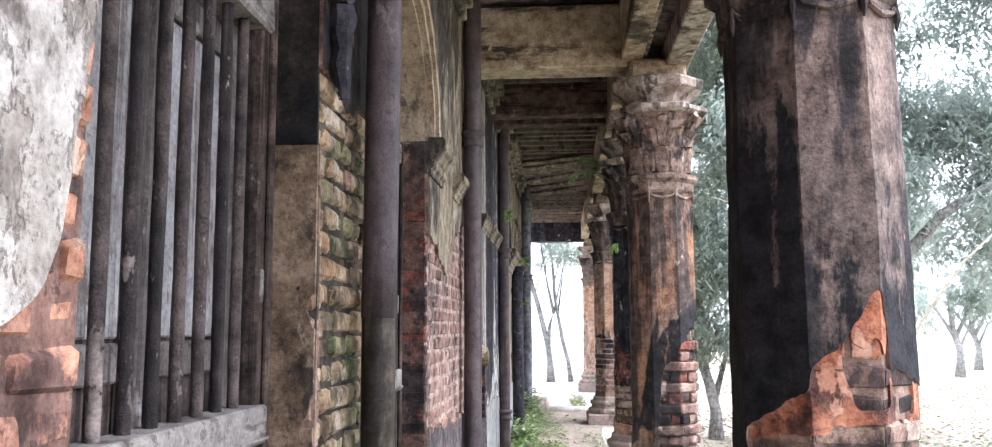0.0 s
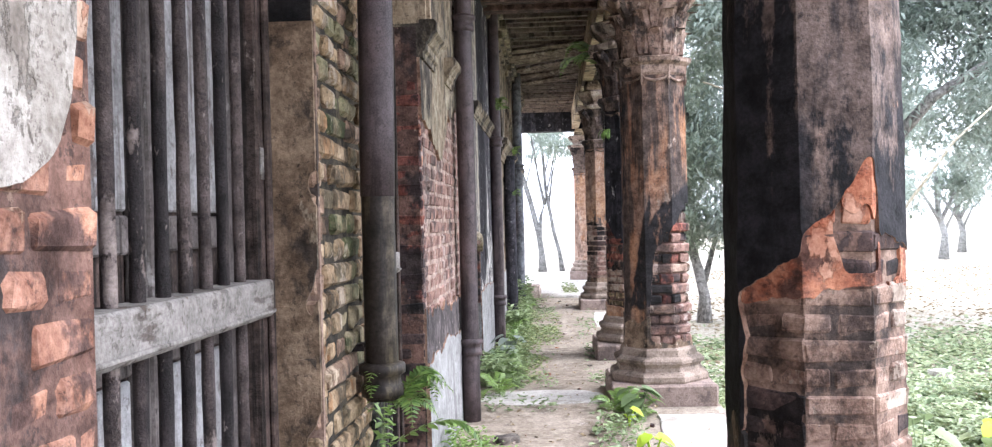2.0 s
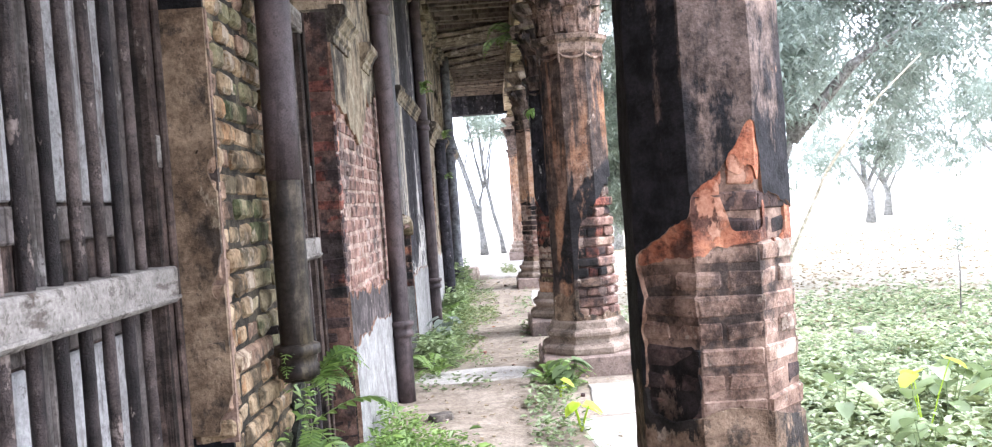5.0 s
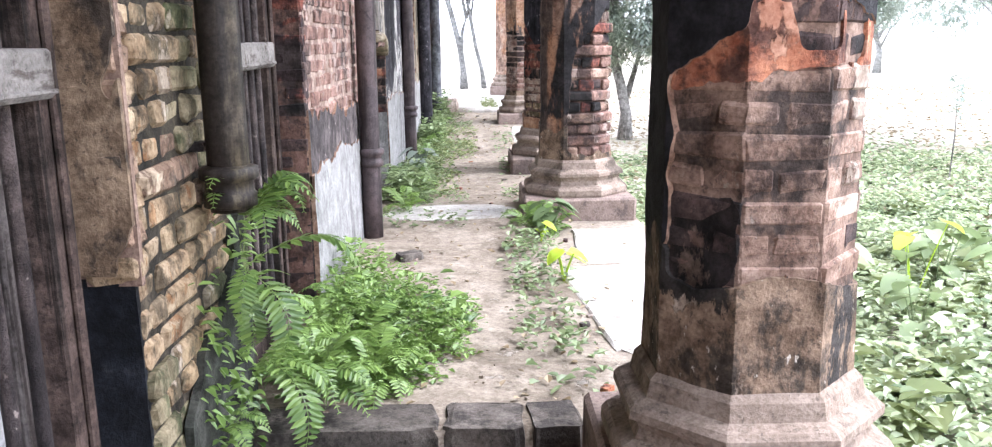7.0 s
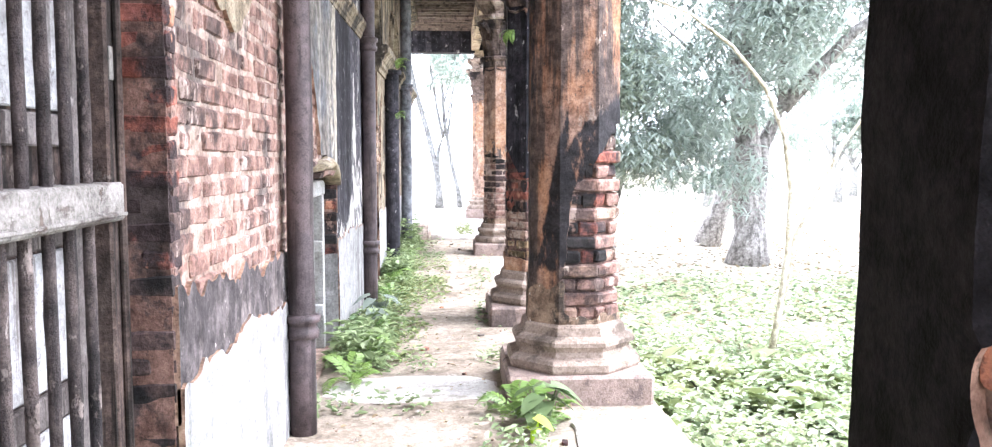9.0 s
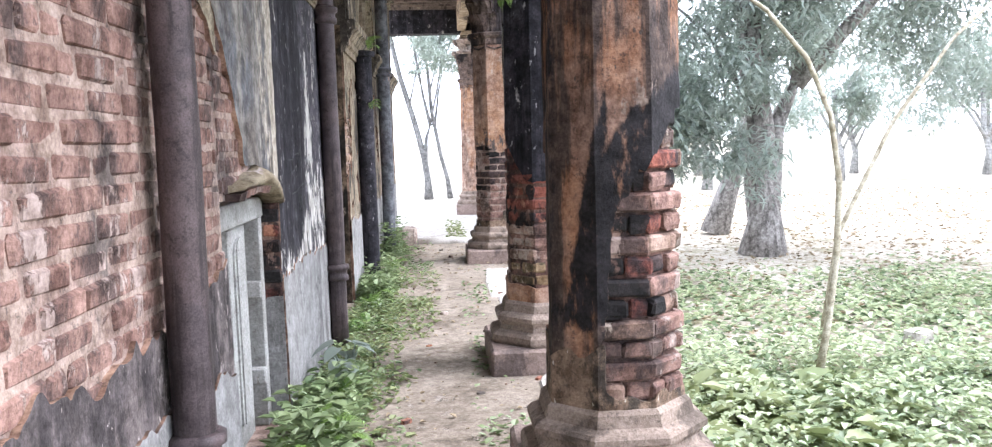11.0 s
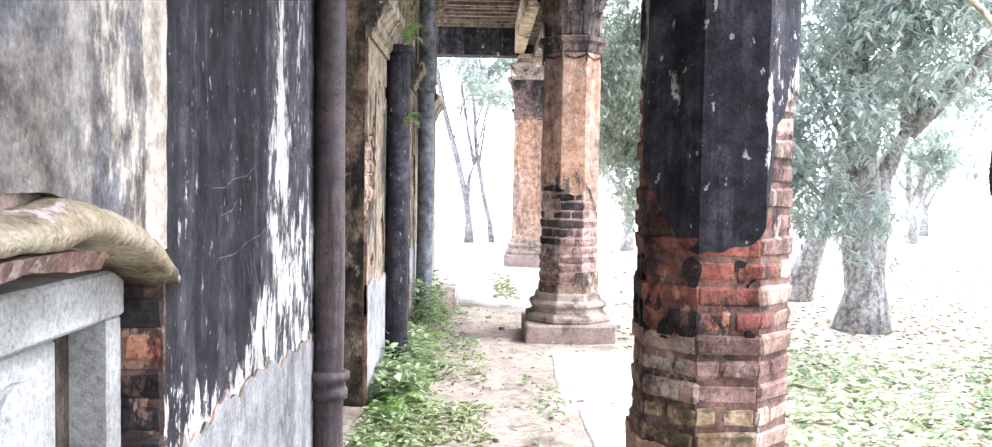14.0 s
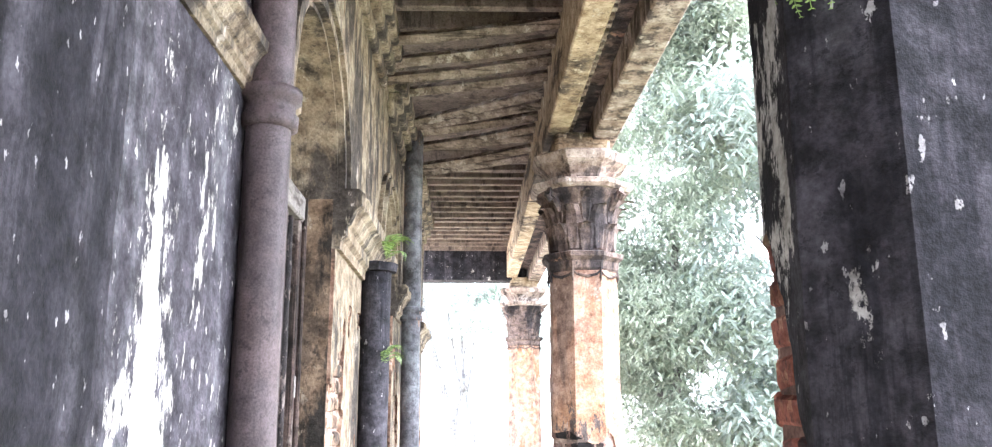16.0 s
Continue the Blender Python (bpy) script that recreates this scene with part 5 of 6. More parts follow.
slab("floor_patch", -0.12, 7.48, 1.1, 0.62, FLOOR - 0.02, 0.029, SLAB, "bare pale cement patch in the soil floor", "slab", 31, 3, square=0.7, n=26)
slab("rubble_stone", -0.36, 6.02, 0.17, 0.12, FLOOR - 0.02, 0.06, FLAG, "small dark stone on the path", "stone", 33, 30)
slab("rubble_stone", -0.50, 16.72, 0.46, 0.5, FLOOR - 0.05, 0.33, STONE_TAN, "fallen rounded lump of masonry by the wall", "stone", 34, 10)
bm = tube([(-0.3, 16.94, FLOOR + 0.01), (0.1, 16.92, FLOOR + 0.015), (0.5, 16.96, FLOOR + 0.01), (0.8, 16.98, FLOOR)], [0.085, 0.09, 0.08, 0.07], 10)
tagged(part("stone_kerb", bm, SLAB, smooth=True), "rounded pale stone kerb across the floor", "kerb")
random.seed(8)
for k in range(34):
    x, y = random.uniform(-0.5, 0.8), random.uniform(3.3, 16.5)
    s = random.uniform(0.02, 0.05)
    slab("pebble", x, y, s * 1.5, s, (FLOOR if y > 3.55 else FLOOR - 0.17) - 0.01, s * 0.7, random.choice((FLAG, STONE_TAN, BRICK_RED)), "small stone chip on the floor", "stone", 100 + k, random.uniform(0, 90), "stone chips")

# ---- plants ----
def add_leaf(verts, faces, p, way, up, length, width, fold=0.25):
    side = way.cross(up).normalized()
    k = len(verts)
    low, high = p + way * length * 0.3 - up * length * 0.03, p + way * length * 0.68 - up * length * 0.06
    a, b, lift = side * width * 0.48, side * width * 0.36, up * width * fold
    verts += [p, low + a + lift, high + b + lift * 0.8, p + way * length - up * length * 0.13, high - b + lift * 0.8, low - a + lift]
    faces += [(k, k + 1, k + 2, k + 3), (k, k + 3, k + 4, k + 5)]


def frond(length, rise, width, seed, pairs=14):
    """A fern frond from the origin towards +x, arching over."""
    rng = random.Random(seed)
    verts, faces = [], []
    pts = [Vector((length * t * (1 - 0.25 * t), 0.05 * length * math.sin(t * 3 + seed), rise * length * (t * 1.6 - 1.5 * t * t))) for t in [i / pairs for i in range(pairs + 1)]]
    for i in range(1, pairs + 1):
        way = (pts[i] - pts[i - 1]).normalized()
        side = way.cross(Vector((0, 0, 1))).normalized()
        up = side.cross(way)
        size = width * math.sin(math.pi * min(0.97, 0.12 + 0.88 * i / pairs)) ** 0.7
        for s in (-1, 1):
            add_leaf(verts, faces, pts[i], (side * s + way * 0.45 - up * 0.15 * rng.random()).normalized(), up, size, size * 0.36, 0.05)
        a, b, w = pts[i - 1], pts[i], side * 0.0035
        k = len(verts)
        verts += [a - w, a + w, b + w, b - w, a - up * 0.006, b - up * 0.006]
        faces += [(k, k + 1, k + 2, k + 3), (k + 1, k + 4, k + 5, k + 2), (k + 4, k, k + 3, k + 5)]
    return verts, faces


FRONDS = []
for seed in range(4):
    verts, faces = frond(1.0, 0.75, 0.17, seed, 16)
    data = bpy.data.meshes.new("frond")
    data.from_pydata(verts, [], faces)
    data.materials.append(LEAF_FERN)
    FRONDS.append(data)


def fern(x, y, z, size, count, seed, label="bright green fern growing against the wall", spread=(0, 360)):
    rng = random.Random(seed)
    ob = thing("fern", (x, y, z), label, "plant", "ferns")
    for k in range(count):
        s = size * rng.uniform(0.6, 1.15)
        m = Matrix.Rotation(radians(rng.uniform(*spread)), 4, "Z") @ Matrix.Rotation(radians(rng.uniform(-30, 22)), 4, "Y") @ Matrix.Rotation(radians(rng.uniform(-20, 20)), 4, "X") @ Matrix.Diagonal((s, s, s, 1))
        shared("frond", rng.choice(FRONDS), m, ob)
    return ob


def weeds(name, x0, x1, y0, y1, z, count, size, height, mat, label, seed, keep=None, kind="stuff"):
    """Low leafy growth: small stalks with leaves at many angles."""
    rng = random.Random(seed)
    verts, faces = [], []
    for _ in range(count):
        x, y = rng.uniform(x0, x1), rng.uniform(y0, y1)
        if keep and not keep(x, y, rng):
            continue
        h = height * rng.random() ** 1.5 * (0.5 + max(0, 0.6 + lump(3, x * 1.5, y * 1.5, 0)))
        a, lift = rng.uniform(0, 2 * math.pi), rng.uniform(-0.3, 0.7)
        way = Vector((math.cos(a), math.sin(a), lift)).normalized()
        up = Vector((-math.cos(a) * lift, -math.sin(a) * lift, 1)).normalized()
        s = size * rng.uniform(0.5, 1.4)
        add_leaf(verts, faces, Vector((x, y, z + h)), way, up, s, s * rng.uniform(0.5, 0.95))
    return tagged(raw(name, verts, faces, mat), label, "plants", kind=kind)


fern(-0.62, 3.26, 0.74, 0.30, 12, 1, "bright ferns sprouting from a broken pipe foot", (-110, 60))
fern(-0.68, 3.34, 0.40, 0.24, 6, 2, spread=(-80, 50))
fern(-0.70, 3.10, 0.12, 0.2, 4, 51, spread=(-80, 50))
fern(-0.55, 3.75, FLOOR + 0.05, 0.42, 14, 3)
fern(-0.45, 4.25, FLOOR, 0.45, 16, 4)
fern(-0.25, 4.1, FLOOR, 0.32, 12, 5)
fern(-0.55, 4.75, FLOOR, 0.38, 12, 6)
fern(-0.60, 5.2, FLOOR, 0.25, 8, 7)
for k, (x, y, size) in enumerate(((-0.35, 3.95, 0.36), (-0.62, 4.05, 0.4), (-0.15, 4.45, 0.3), (-0.38, 4.6, 0.36), (-0.62, 4.45, 0.42), (-0.5, 5.0, 0.3))):
    fern(x, y, FLOOR, size, 11, 70 + k)


def hanging_fern(x, y, z, fronds, seed, label):
    """A fern in a wall crack whose long fronds hang out and down: (turn, dip, length)."""
    ob = thing("fern", (x, y, z), label, "plant", "ferns")
    for k, (turn, dip, size) in enumerate(fronds):
        shared("frond", FRONDS[(seed + k) % 4], Matrix.Rotation(radians(turn), 4, "Z") @ Matrix.Rotation(radians(dip), 4, "Y") @ Matrix.Diagonal((size, size, size, 1)), ob)
    return ob


hanging_fern(-0.64, 3.22, 0.60, ((-48, 62, 0.42), (12, 18, 0.5), (-75, 40, 0.3), (-60, 85, 0.34)), 0, "long green fern fronds hanging below a broken pipe")
hanging_fern(-0.66, 3.42, 0.22, ((-42, 55, 0.48), (-10, 40, 0.36)), 2, "fern fronds drooping over the step")
fern(0.48, 6.88, FLOOR, 0.40, 14, 8, "dark green fern at a column's plinth")
fern(0.62, 6.7, FLOOR, 0.30, 9, 9, "dark green fern at a column's plinth")
for k, (y, s) in enumerate(((7.6, 0.35), (8.2, 0.38), (8.9, 0.26), (10.9, 0.3), (12.0, 0.34), (12.6, 0.3), (14.2, 0.3), (16.3, 0.34))):
    fern(-0.52 + 0.1 * lump(k, y, 0, 0), y, FLOOR, s, 10, 20 + k)
fern(-0.58, 13.2, 2.43, 0.3, 5, 40, "small fern hanging from a pipe top", (-90, 60))
fern(-0.60, 13.3, 1.8, 0.22, 4, 41, "small fern hanging from the wall", (-90, 60))
fern(-0.60, 9.6, 2.66, 0.3, 6, 42, "small fern on a wall moulding", (-90, 60))
fern(0.56, 10.14, 3.22, 0.62, 9, 43, "fern drooping from a column's capital", (110, 250))
lush = lambda x, y, rng: x < line([(3.74, -0.28), (4.0, -0.08), (4.4, 0.04), (4.8, 0.06), (5.1, -0.15), (5.4, -0.42), (5.7, -0.6)], y) + 0.08 * lump(5, y * 6, x * 6, 0) + rng.gauss(0, 0.03)
weeds("weeds", -0.72, 0.16, 3.76, 5.7, FLOOR, 9500, 0.030, 0.20, LEAF_FERN, "bright green low weeds along the wall foot", 1, lush)
weeds("weeds", -0.70, 0.2, 3.78, 5.5, FLOOR, 260, 0.07, 0.22, LEAF_FERN, "broad bright leaves among the weeds", 11, lush)
matted = lambda x, y, rng: rng.random() < 1.25 - 1.65 * (x + 0.74) + 1.0 * lump(2, y * 1.1, x * 2.5, 0) and not 7.15 < y < 7.85
weeds("weeds", -0.72, 0.02, 6.9, 16.6, FLOOR, 7000, 0.042, 0.09, LEAF_WEED, "low green weeds along the wall foot", 2, matted)
weeds("matted_grass", -0.70, 0.08, 8.3, 14.0, FLOOR, 6500, 0.05, 0.03, LEAF_GRASS, "matted dry green grass beside the path", 12, matted)
weeds("weeds", -0.72, -0.35, 7.9, 9.2, FLOOR, 700, 0.075, 0.20, LEAF_WEED, "taller leafy weeds under the window", 13)
weeds("weeds", -0.72, -0.4, 12.2, 13.8, FLOOR, 900, 0.07, 0.22, LEAF_WEED, "taller leafy weeds at the pier's foot", 14)
weeds("weeds", -0.72, -0.42, 15.4, 16.6, FLOOR, 420, 0.08, 0.35, LEAF_WEED, "leafy weeds beside a fallen stone", 15)
weeds("weeds", 0.0, 0.7, 17.2, 20.5, FLOOR - 0.05, 700, 0.06, 0.10, LEAF_GRASS, "sparse weeds on the far cement floor", 16, lambda x, y, rng: abs(x - 0.35 - 0.1 * lump(2, y, 0, 0)) < 0.15)
weeds("weeds", 0.25, 0.62, 3.8, 7.0, FLOOR, 1100, 0.045, 0.10, LEAF_WEED, "low weeds between path and slabs", 3, lambda x, y, rng: rng.random() < 0.5 + lump(4, x * 3, y * 2, 0))
weeds("weeds", 0.3, 0.6, 7.9, 14.0, FLOOR, 700, 0.045, 0.08, LEAF_WEED, "low weeds between path and slabs", 4, lambda x, y, rng: rng.random() < 0.35 + lump(4, x * 3, y * 2, 0))


def broad_plant(x, y, z, height, leaves, size, mat, label, seed):
    rng = random.Random(seed)
    ob = thing("broadleaf_plant", (x, y, z), label, "plant", "broadleaf plants")
    for k in range(leaves):
        a, h = rng.uniform(0, 2 * math.pi), height * rng.uniform(0.45, 1.0)
        tip = Vector((math.cos(a) * 0.35 * h, math.sin(a) * 0.35 * h, h))
        stalk = part("stalk", tube([(0, 0, 0), tip * 0.55 + Vector((0, 0, 0.06 * h)), tip], [0.009, 0.007, 0.005], 5), mat, ob)
        verts, faces, s = [], [], size * rng.uniform(0.7, 1.2)
        out, n = Vector((math.cos(a), math.sin(a), -0.35)).normalized(), 7
        side = out.cross(Vector((0, 0, 1))).normalized()
        up = side.cross(out)
        for i in range(n):
            t = i / (n - 1)
            w = 0.42 * s * math.sin(math.pi * min(1.0, 0.22 + 0.78 * t)) ** 0.8 * (1 - 0.3 * t)
            c = tip + out * (s * (t - 0.25)) - up * (0.18 * s * t * t)
            verts += [c - side * w + up * w * 0.22, c, c + side * w + up * w * 0.22]
        for i in range(n - 1):
            b = i * 3
            faces += [(b, b + 1, b + 4, b + 3), (b + 1, b + 2, b + 5, b + 4)]
        raw("leaf", verts, faces, mat, stalk, smooth=True)
    return ob


broad_plant(-0.50, 9.30, FLOOR, 0.30, 9, 0.19, LEAF_MANGO, "small grey-green broadleaf plant by the path", 1)
broad_plant(0.60, 6.62, FLOOR, 0.24, 9, 0.20, LEAF_UNDER, "dark broadleaf weed at a column's plinth", 2)
broad_plant(0.52, 6.45, FLOOR, 0.14, 3, 0.11, LEAF_LIME, "small lime-green seedling beside a plinth", 4)
broad_plant(0.58, 5.45, FLOOR, 0.20, 4, 0.12, LEAF_LIME, "small lime-green seedling beside a slab", 5)
# Sunlight on this taro is given by its lime-yellow leaf colour.
broad_plant(4.35, 8.7, GROUND, 0.95, 3, 0.34, LEAF_LIME, "taro plant with sunlit lime-yellow put into its leaf colour", 3)
for k, (x, y) in enumerate(((4.0, 8.1), (4.7, 8.9), (5.2, 8.6), (3.7, 7.3), (4.9, 9.6), (3.6, 8.9), (5.6, 9.4))):
    broad_plant(x, y, GROUND, 0.75, 6, 0.30, LEAF_WEED, "green taro clump in the garden", 10 + k)
garden = lambda x, y, rng: (rng.random() < min(1.0, 1.35 - (y - 0.25 * x) / 21) + 0.4 * lump(5, x * 0.4, y * 0.4, 0)) and rng.random() < (20.6 - y) / 2.2 + 1.2 * lump(9, x * 0.5, y * 0.5, 0) + (0.12 if y > 20 else 0.4)
# Dark leaves laid low to paint the shade between plants.
weeds("undergrowth", 1.36, 12.0, 2.0, 21.0, GROUND, 9000, 0.14, 0.06, LEAF_UNDER, "dark leaf layer painting shade between the ground cover", 17, garden)
weeds("grass_tufts", 1.5, 9.0, 4.0, 13.0, GROUND, 5000, 0.30, 0.20, LEAF_GRASS, "loose grass blades among the ground cover", 18, lambda x, y, rng: lump(6, x * 0.9, y * 0.9, 0) > 0.05)
weeds("ground_cover", 1.36, 16.0, 2.0, 26.0, GROUND, 60000, 0.115, 0.28, LEAF_GROUND, "dense pale green ground cover in the garden", 6, garden)
weeds("ground_cover", 1.36, 6.5, 4.0, 14.0, GROUND, 22000, 0.085, 0.34, LEAF_GROUND, "dense leafy ground cover beside the verandah", 7)

hanging_fern(0.64, 9.62, 2.42, ((-150, 70, 0.2), (-120, 60, 0.24), (-95, 75, 0.18), (-170, 50, 0.2)), 1, "small green fern rooted in a column's plaster")

# arching stems
stem = thing("arching_stem", (4.15, 12.9, GROUND), "pale arching bamboo-like stem", "plant")
part("stem", tube([(0, 0, 0), (0.12, 0, 0.7), (0.22, 0, 1.5), (0.24, 0, 2.3), (0.14, 0, 3.0), (-0.12, 0, 3.6), (-0.55, 0, 4.1), (-1.1, 0, 4.5), (-1.9, 0, 4.8)], [0.05, 0.04, 0.036, 0.033, 0.03, 0.027, 0.023, 0.018, 0.012], 8), BARK_PALE, stem, smooth=True)
stem = thing("arching_stem", (4.6, 13.9, GROUND), "thin pale leaning stem", "plant")
part("stem", tube([(0, 0, 0), (0.3, 0.1, 1.6), (0.95, 0.1, 2.9), (1.7, 0.1, 3.9), (2.6, 0.1, 4.7)], [0.035, 0.03, 0.026, 0.02, 0.012], 7), BARK_PALE, stem, smooth=True)


def tree(at, trunk, radius, limbs, clumps, count, size, leaf_mat, label, seed, bark=BARK):
    """A tapered trunk with limbs, and a crown of many hanging leaves in uneven clumps (centre, radius)."""
    rng = random.Random(seed)
    ob = thing("tree", at, label, "tree", "garden trees")
    n = len(trunk)
    flare = [radius * (1.35 if i == 0 else 1 - 0.5 * i / n) for i in range(n)]
    stem = part("trunk", tube(trunk, flare, 10), bark, ob, smooth=True)
    for start, end, r in limbs:
        a, b = Vector(start), Vector(end)
        mid = (a + b) / 2 + Vector((rng.uniform(-0.2, 0.2), rng.uniform(-0.2, 0.2), 0.12 * (b - a).length))
        part("limb", tube([a, (a + mid) / 2, mid, (mid + b) / 2, b], [r, r * 0.85, r * 0.7, r * 0.5, r * 0.25], 7), bark, stem, smooth=True)
    verts, faces = [], []
    total = sum(r ** 2.2 for _, r in clumps)
    for c, r in clumps:
        twigs = max(6, int(count / 9 * r ** 2.2 / total))
        for _ in range(twigs):
            d = Vector((rng.gauss(0, 1), rng.gauss(0, 1), rng.gauss(0, 0.85))).normalized() * r * rng.random() ** 0.45
            p = Vector(c) + d
            for _ in range(9):
                a = rng.uniform(0, 2 * math.pi)
                way = Vector((math.cos(a), math.sin(a), rng.uniform(-1.3, 0.25))).normalized()
                q = p + Vector((rng.gauss(0, 0.12), rng.gauss(0, 0.12), rng.gauss(0, 0.12)))
                s = size * rng.uniform(0.7, 1.3)
                add_leaf(verts, faces, q, way, Vector((rng.uniform(-0.3, 0.3), rng.uniform(-0.3, 0.3), 1)).normalized(), s, s * 0.30)
    raw("crown", verts, faces, leaf_mat, ob, "pale green hanging leaves, haze put into their colour")
    return ob


def cloud(seed, n, x, y, z, r0, r1):
    rng = random.Random(seed)
    return [((rng.uniform(*x), rng.uniform(*y), rng.uniform(*z)), rng.uniform(r0, r1)) for _ in range(n)]


# Tree crowns carry haze in their colour; the air itself is clear.
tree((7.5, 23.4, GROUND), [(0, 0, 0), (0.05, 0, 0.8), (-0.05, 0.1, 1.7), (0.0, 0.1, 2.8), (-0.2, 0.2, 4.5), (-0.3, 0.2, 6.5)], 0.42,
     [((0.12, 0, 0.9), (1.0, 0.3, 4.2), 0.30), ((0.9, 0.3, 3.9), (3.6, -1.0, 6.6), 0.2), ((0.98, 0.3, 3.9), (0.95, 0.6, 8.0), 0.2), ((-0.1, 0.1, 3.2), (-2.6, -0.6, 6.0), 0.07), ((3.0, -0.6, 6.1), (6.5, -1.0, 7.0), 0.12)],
     cloud(1, 26, (-3.6, 5.5), (-2.5, 2.5), (3.2, 9.0), 0.7, 1.7) + cloud(2, 9, (-3.4, -0.6), (-1.5, 1.0), (2.0, 4.0), 0.4, 0.8) + cloud(3, 44, (1.0, 10.5), (-4, 2), (4.6, 14.0), 1.1, 1.9) + cloud(7, 6, (-1.6, 0.2), (-2.2, -0.8), (2.0, 5.2), 0.5, 0.9) + cloud(6, 10, (-3.5, 2.0), (-2, 2), (8.0, 13.0), 1.0, 1.7) + cloud(9, 14, (-3.4, -0.4), (-1.5, 0.5), (2.2, 6.5), 0.5, 0.9), 110000, 0.22, LEAF_MANGO, "large old mango tree with forked grey trunk, haze put into its colours", 1)
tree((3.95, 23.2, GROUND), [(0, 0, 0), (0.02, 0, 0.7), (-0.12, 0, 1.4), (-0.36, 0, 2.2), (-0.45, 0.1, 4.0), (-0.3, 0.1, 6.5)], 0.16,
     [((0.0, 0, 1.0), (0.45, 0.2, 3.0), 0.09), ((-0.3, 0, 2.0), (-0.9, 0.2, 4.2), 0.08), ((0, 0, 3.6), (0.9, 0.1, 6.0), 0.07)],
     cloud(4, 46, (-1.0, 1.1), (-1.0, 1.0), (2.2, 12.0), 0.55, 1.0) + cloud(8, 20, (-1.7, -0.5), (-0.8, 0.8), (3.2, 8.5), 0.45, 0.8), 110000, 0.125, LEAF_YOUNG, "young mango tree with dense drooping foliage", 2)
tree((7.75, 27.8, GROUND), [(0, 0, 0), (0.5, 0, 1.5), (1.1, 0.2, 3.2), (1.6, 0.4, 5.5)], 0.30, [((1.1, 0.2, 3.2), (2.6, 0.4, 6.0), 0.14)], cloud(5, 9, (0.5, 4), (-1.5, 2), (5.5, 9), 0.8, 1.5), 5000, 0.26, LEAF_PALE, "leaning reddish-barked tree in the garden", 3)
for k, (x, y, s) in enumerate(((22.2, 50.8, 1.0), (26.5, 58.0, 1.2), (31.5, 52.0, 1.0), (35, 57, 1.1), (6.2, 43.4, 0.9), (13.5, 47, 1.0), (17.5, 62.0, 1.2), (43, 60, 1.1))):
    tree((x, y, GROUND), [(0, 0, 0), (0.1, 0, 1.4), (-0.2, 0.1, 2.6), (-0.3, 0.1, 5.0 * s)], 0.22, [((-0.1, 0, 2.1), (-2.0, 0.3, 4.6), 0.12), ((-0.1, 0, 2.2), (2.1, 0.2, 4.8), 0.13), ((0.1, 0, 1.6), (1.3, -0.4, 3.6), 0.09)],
         cloud(20 + k, 14, (-3.6 * s, 3.6 * s), (-2.0, 2.0), (3.6, 8.5 * s), 0.9, 1.7), 6000, 0.34, LEAF_PALE, "distant spreading tree, haze put into its colours", 30 + k, BARK_MIST)
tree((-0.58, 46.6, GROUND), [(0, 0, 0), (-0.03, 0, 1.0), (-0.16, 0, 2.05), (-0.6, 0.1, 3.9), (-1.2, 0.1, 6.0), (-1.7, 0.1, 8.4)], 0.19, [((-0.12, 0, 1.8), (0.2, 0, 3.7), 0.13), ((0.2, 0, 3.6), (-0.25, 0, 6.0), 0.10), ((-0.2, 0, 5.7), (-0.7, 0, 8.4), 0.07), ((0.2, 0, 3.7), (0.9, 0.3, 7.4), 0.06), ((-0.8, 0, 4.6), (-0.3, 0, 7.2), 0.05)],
     cloud(50, 16, (-2.6, 2.0), (-1.5, 1.5), (6.3, 9.8), 0.4, 1.0), 5200, 0.24, LEAF_PALE, "slender forked tree, few leaves, haze put into their colour", 60, BARK_STEM)
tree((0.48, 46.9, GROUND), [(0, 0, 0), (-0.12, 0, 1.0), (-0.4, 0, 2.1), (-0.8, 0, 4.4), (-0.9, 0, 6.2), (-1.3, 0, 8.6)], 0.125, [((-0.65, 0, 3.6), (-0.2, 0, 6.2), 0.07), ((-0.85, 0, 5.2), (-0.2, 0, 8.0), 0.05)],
     cloud(51, 10, (-1.8, 1.8), (-1.5, 1.5), (6.6, 9.8), 0.4, 0.9), 2800, 0.24, LEAF_PALE, "thin bare leaning tree, haze put into its leaf colour", 61, BARK_STEM)
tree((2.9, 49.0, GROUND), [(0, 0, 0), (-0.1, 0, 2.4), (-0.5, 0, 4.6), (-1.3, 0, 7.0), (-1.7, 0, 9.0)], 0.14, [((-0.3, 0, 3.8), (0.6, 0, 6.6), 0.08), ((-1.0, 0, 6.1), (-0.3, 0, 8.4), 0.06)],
     cloud(52, 12, (-2.2, 2.0), (-1.5, 1.5), (6.0, 9.5), 0.5, 1.0), 3600, 0.24, LEAF_PALE, "slender leaning tree, haze put into its leaf colour", 62, BARK_STEM)
sap = thing("sapling", (8.5, 15.7, GROUND), "thin young sapling with few leaves", "plant")
part("stem", tube([(0, 0, 0), (0.03, 0, 0.9), (0.0, 0, 1.8)], [0.015, 0.012, 0.006], 5), BARK, sap)
verts, faces = [], []
rng = random.Random(5)
for _ in range(46):
    a = rng.uniform(0, 6.28)
    add_leaf(verts, faces, Vector((rng.gauss(0, 0.12), rng.gauss(0, 0.12), rng.uniform(1.2, 1.95))), Vector((math.cos(a), math.sin(a), -0.3)).normalized(), Vector((0, 0, 1)), 0.2, 0.06)
raw("leaves", verts, faces, LEAF_MANGO, sap)

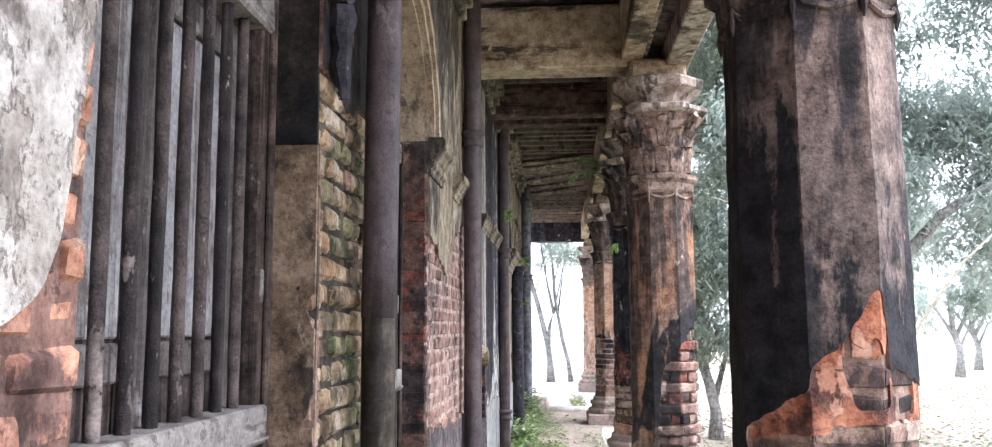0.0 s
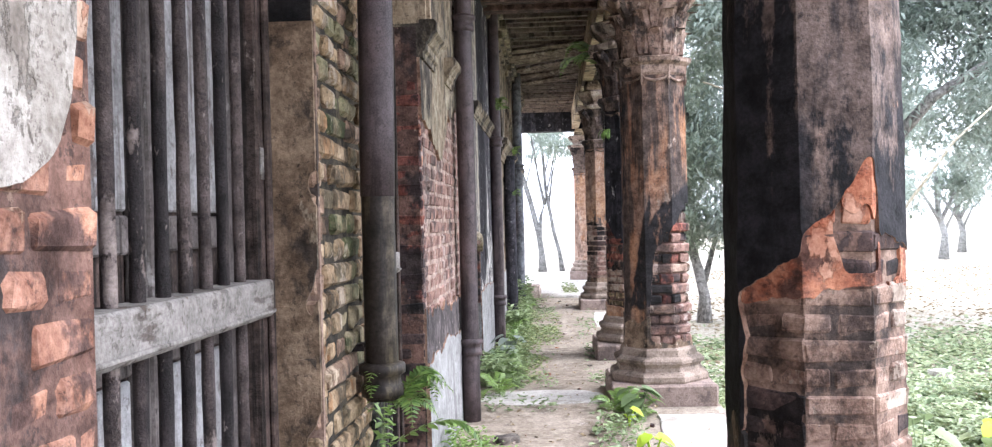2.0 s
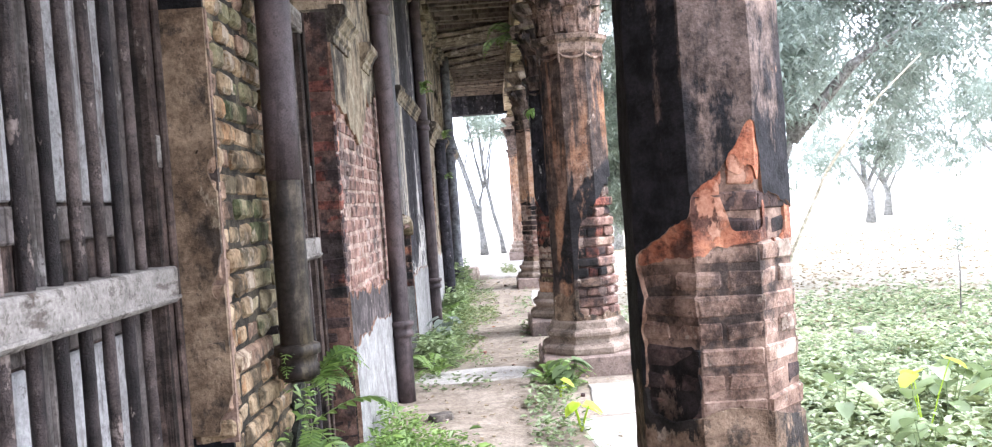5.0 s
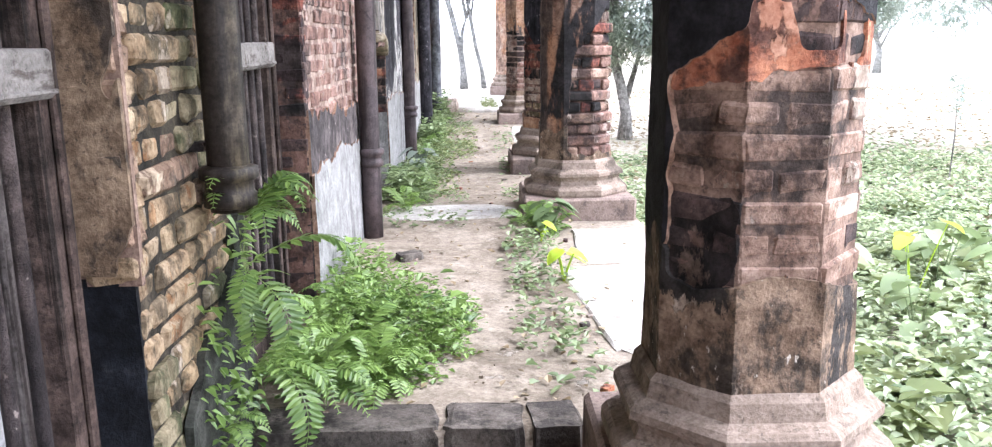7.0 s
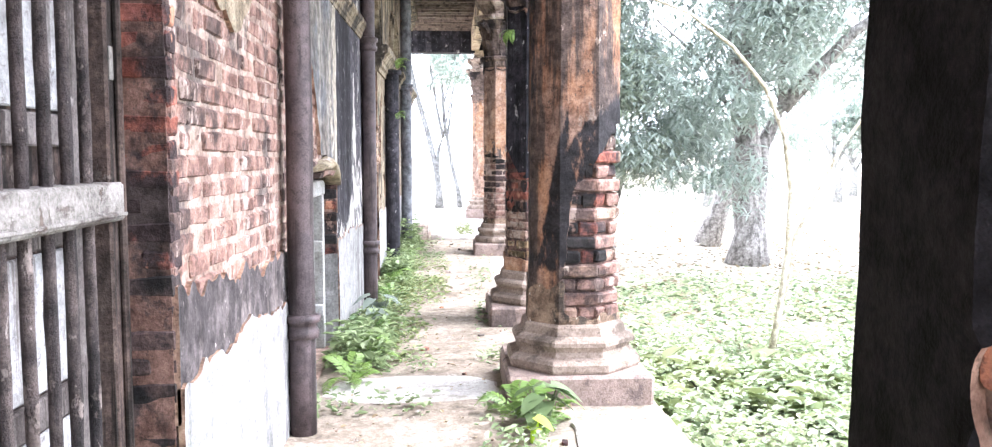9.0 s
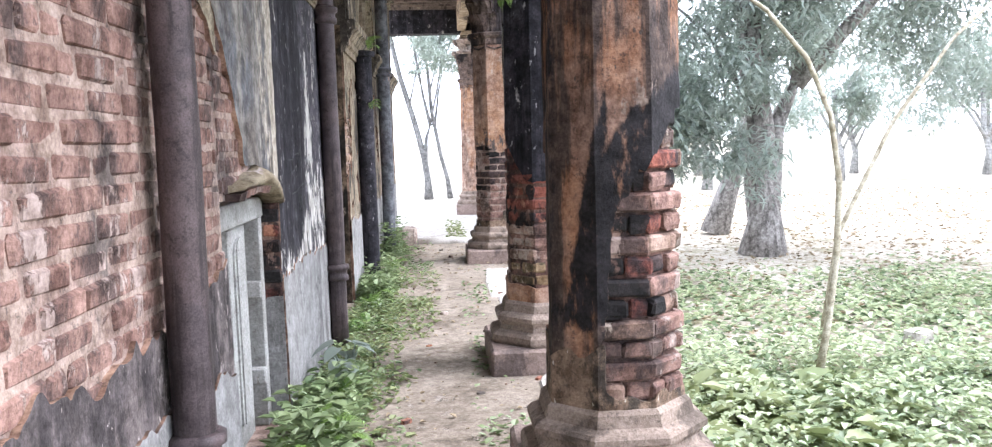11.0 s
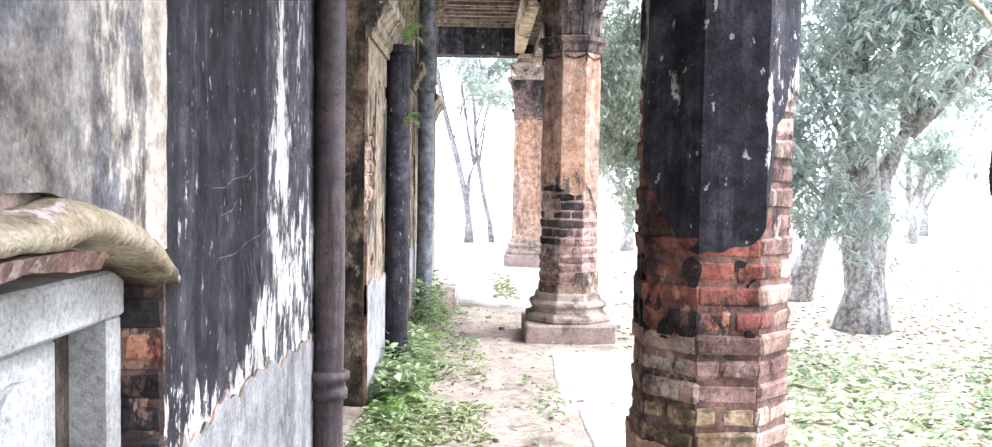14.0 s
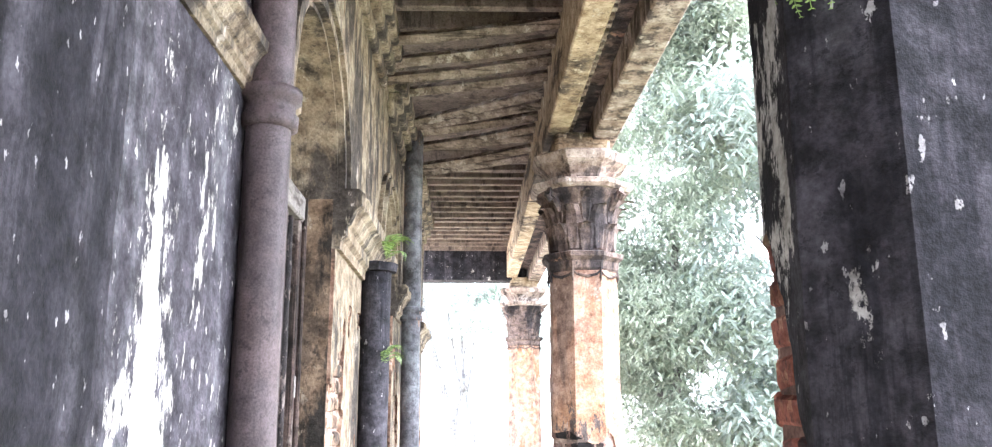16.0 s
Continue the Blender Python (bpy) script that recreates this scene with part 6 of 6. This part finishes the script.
# dry leaves on the floor, scratches in the black plaster
weeds("leaf_litter", -0.6, 1.1, 3.6, 17.2, FLOOR + 0.004, 620, 0.035, 0.012, LITTER, "dry brown leaves and grass scattered on the floor", 9)
weeds("leaf_litter", 1.6, 26.0, 12.0, 44.0, GROUND + 0.01, 9000, 0.12, 0.03, LITTER, "dry leaf litter on the garden ground", 10)
for k, pts in enumerate((((9.02, 1.36), (9.22, 1.385)), ((9.22, 1.385), (9.47, 1.43)), ((9.47, 1.43), (9.48, 1.30)), ((9.04, 1.35), (9.07, 1.22)), ((9.10, 1.28), (9.28, 1.33)), ((9.08, 1.16), (9.36, 1.185)), ((9.36, 1.185), (9.68, 1.24)), ((9.30, 1.17), (9.33, 1.02)), ((9.36, 1.15), (9.42, 1.0)), ((9.42, 1.16), (9.39, 1.03)), ((9.46, 1.12), (9.52, 0.98)), ((9.12, 1.12), (9.2, 1.0)), ((9.16, 1.38), (9.14, 1.27)), ((9.32, 1.40), (9.34, 1.26)))):
    (ya, za), (yb, zb) = pts
    mid_y, mid_z = (ya + yb) / 2 + 0.01, (za + zb) / 2 - 0.012
    part("scratch", tube([(WALL - 0.001, ya, za), (WALL + 0.003, mid_y, mid_z), (WALL + 0.002, yb, zb)], [0.0012, 0.0024, 0.0012], 5), SCRATCH, piers[3])
slab("white_stone", 6.24, 14.56, 0.34, 0.28, GROUND - 0.02, 0.24, SLAB, "pale stone lying in the ground cover", "stone", 36, 20)
# small plants rooted in the wall foot under the broken pipe
rng = random.Random(12)
verts, faces = [], []
for _ in range(560):
    y, z = rng.uniform(2.95, 3.58), rng.uniform(-0.2, 0.78)
    if rng.random() > 0.35 + 0.9 * lump(6, y * 4, z * 4, 0) + 0.35 * (y - 2.9):
        continue
    way = Vector((rng.uniform(0.4, 1.0), rng.uniform(-0.8, 0.8), rng.uniform(-0.9, 0.5))).normalized()
    s = rng.uniform(0.02, 0.06)
    add_leaf(verts, faces, Vector((WALL + rng.uniform(0.005, 0.04), y, z)), way, Vector((0.3, 0, 1)).normalized(), s, s * 0.55)
tagged(raw("wall_weeds", verts, faces, LEAF_FERN), "small green weeds rooted in the damp wall foot", "plants", kind="stuff")

# twigs and stalks lying below the step and on the path
rng = random.Random(41)
bm = bmesh.new()
for _ in range(70):
    x, y, a, n = rng.uniform(-0.7, 0.55), rng.uniform(3.0, 3.52), rng.uniform(0, 3.14), rng.uniform(0.05, 0.2)
    z = FLOOR - 0.155 + rng.uniform(0, 0.02)
    dx, dy = n * math.cos(a) / 2, n * math.sin(a) / 2
    add_tube(bm, [(x - dx, y - dy, z), (x, y + 0.008, z + 0.008), (x + dx, y + dy, z + rng.uniform(-0.005, 0.02))], [0.003, 0.0028, 0.0018], 5)
tagged(part("twigs", bm, BARK_PALE), "dry twigs and stalks scattered below the step", "twigs", kind="stuff")

# crumbs of brick, plaster and earth on the floor
rng = random.Random(31)
for mat, count, label in ((SOIL, 300, "loose earth crumbs and small stones on the floor"), (BRICK_TAUPE, 70, "crumbs of fallen brick on the floor")):
    verts, faces = [], []
    for _ in range(count):
        x, y = rng.uniform(-0.68, 1.2), 3.65 + 11.0 * rng.random() ** 1.5
        if rng.random() > 0.35 + 0.9 * abs(x - 0.1) + 0.5 * lump(3, x * 2, y * 2, 0):
            continue
        s, n = rng.uniform(0.004, 0.013) * (2.0 if rng.random() < 0.1 else 1), len(verts)
        ring = [(s * rng.uniform(0.7, 1.2) * math.cos(k * 1.257), s * rng.uniform(0.7, 1.2) * math.sin(k * 1.257)) for k in range(5)]
        verts += [(x + a, y + b, FLOOR - 0.012) for a, b in ring] + [(x + 0.75 * a, y + 0.75 * b, FLOOR + 0.004 + s * rng.uniform(0.2, 0.5)) for a, b in ring]
        faces += [(n + k, n + (k + 1) % 5, n + 5 + (k + 1) % 5, n + 5 + k) for k in range(5)] + [tuple(n + 5 + k for k in range(5))]
    tagged(raw("rubble", verts, faces, mat), label, "rubble", kind="stuff")
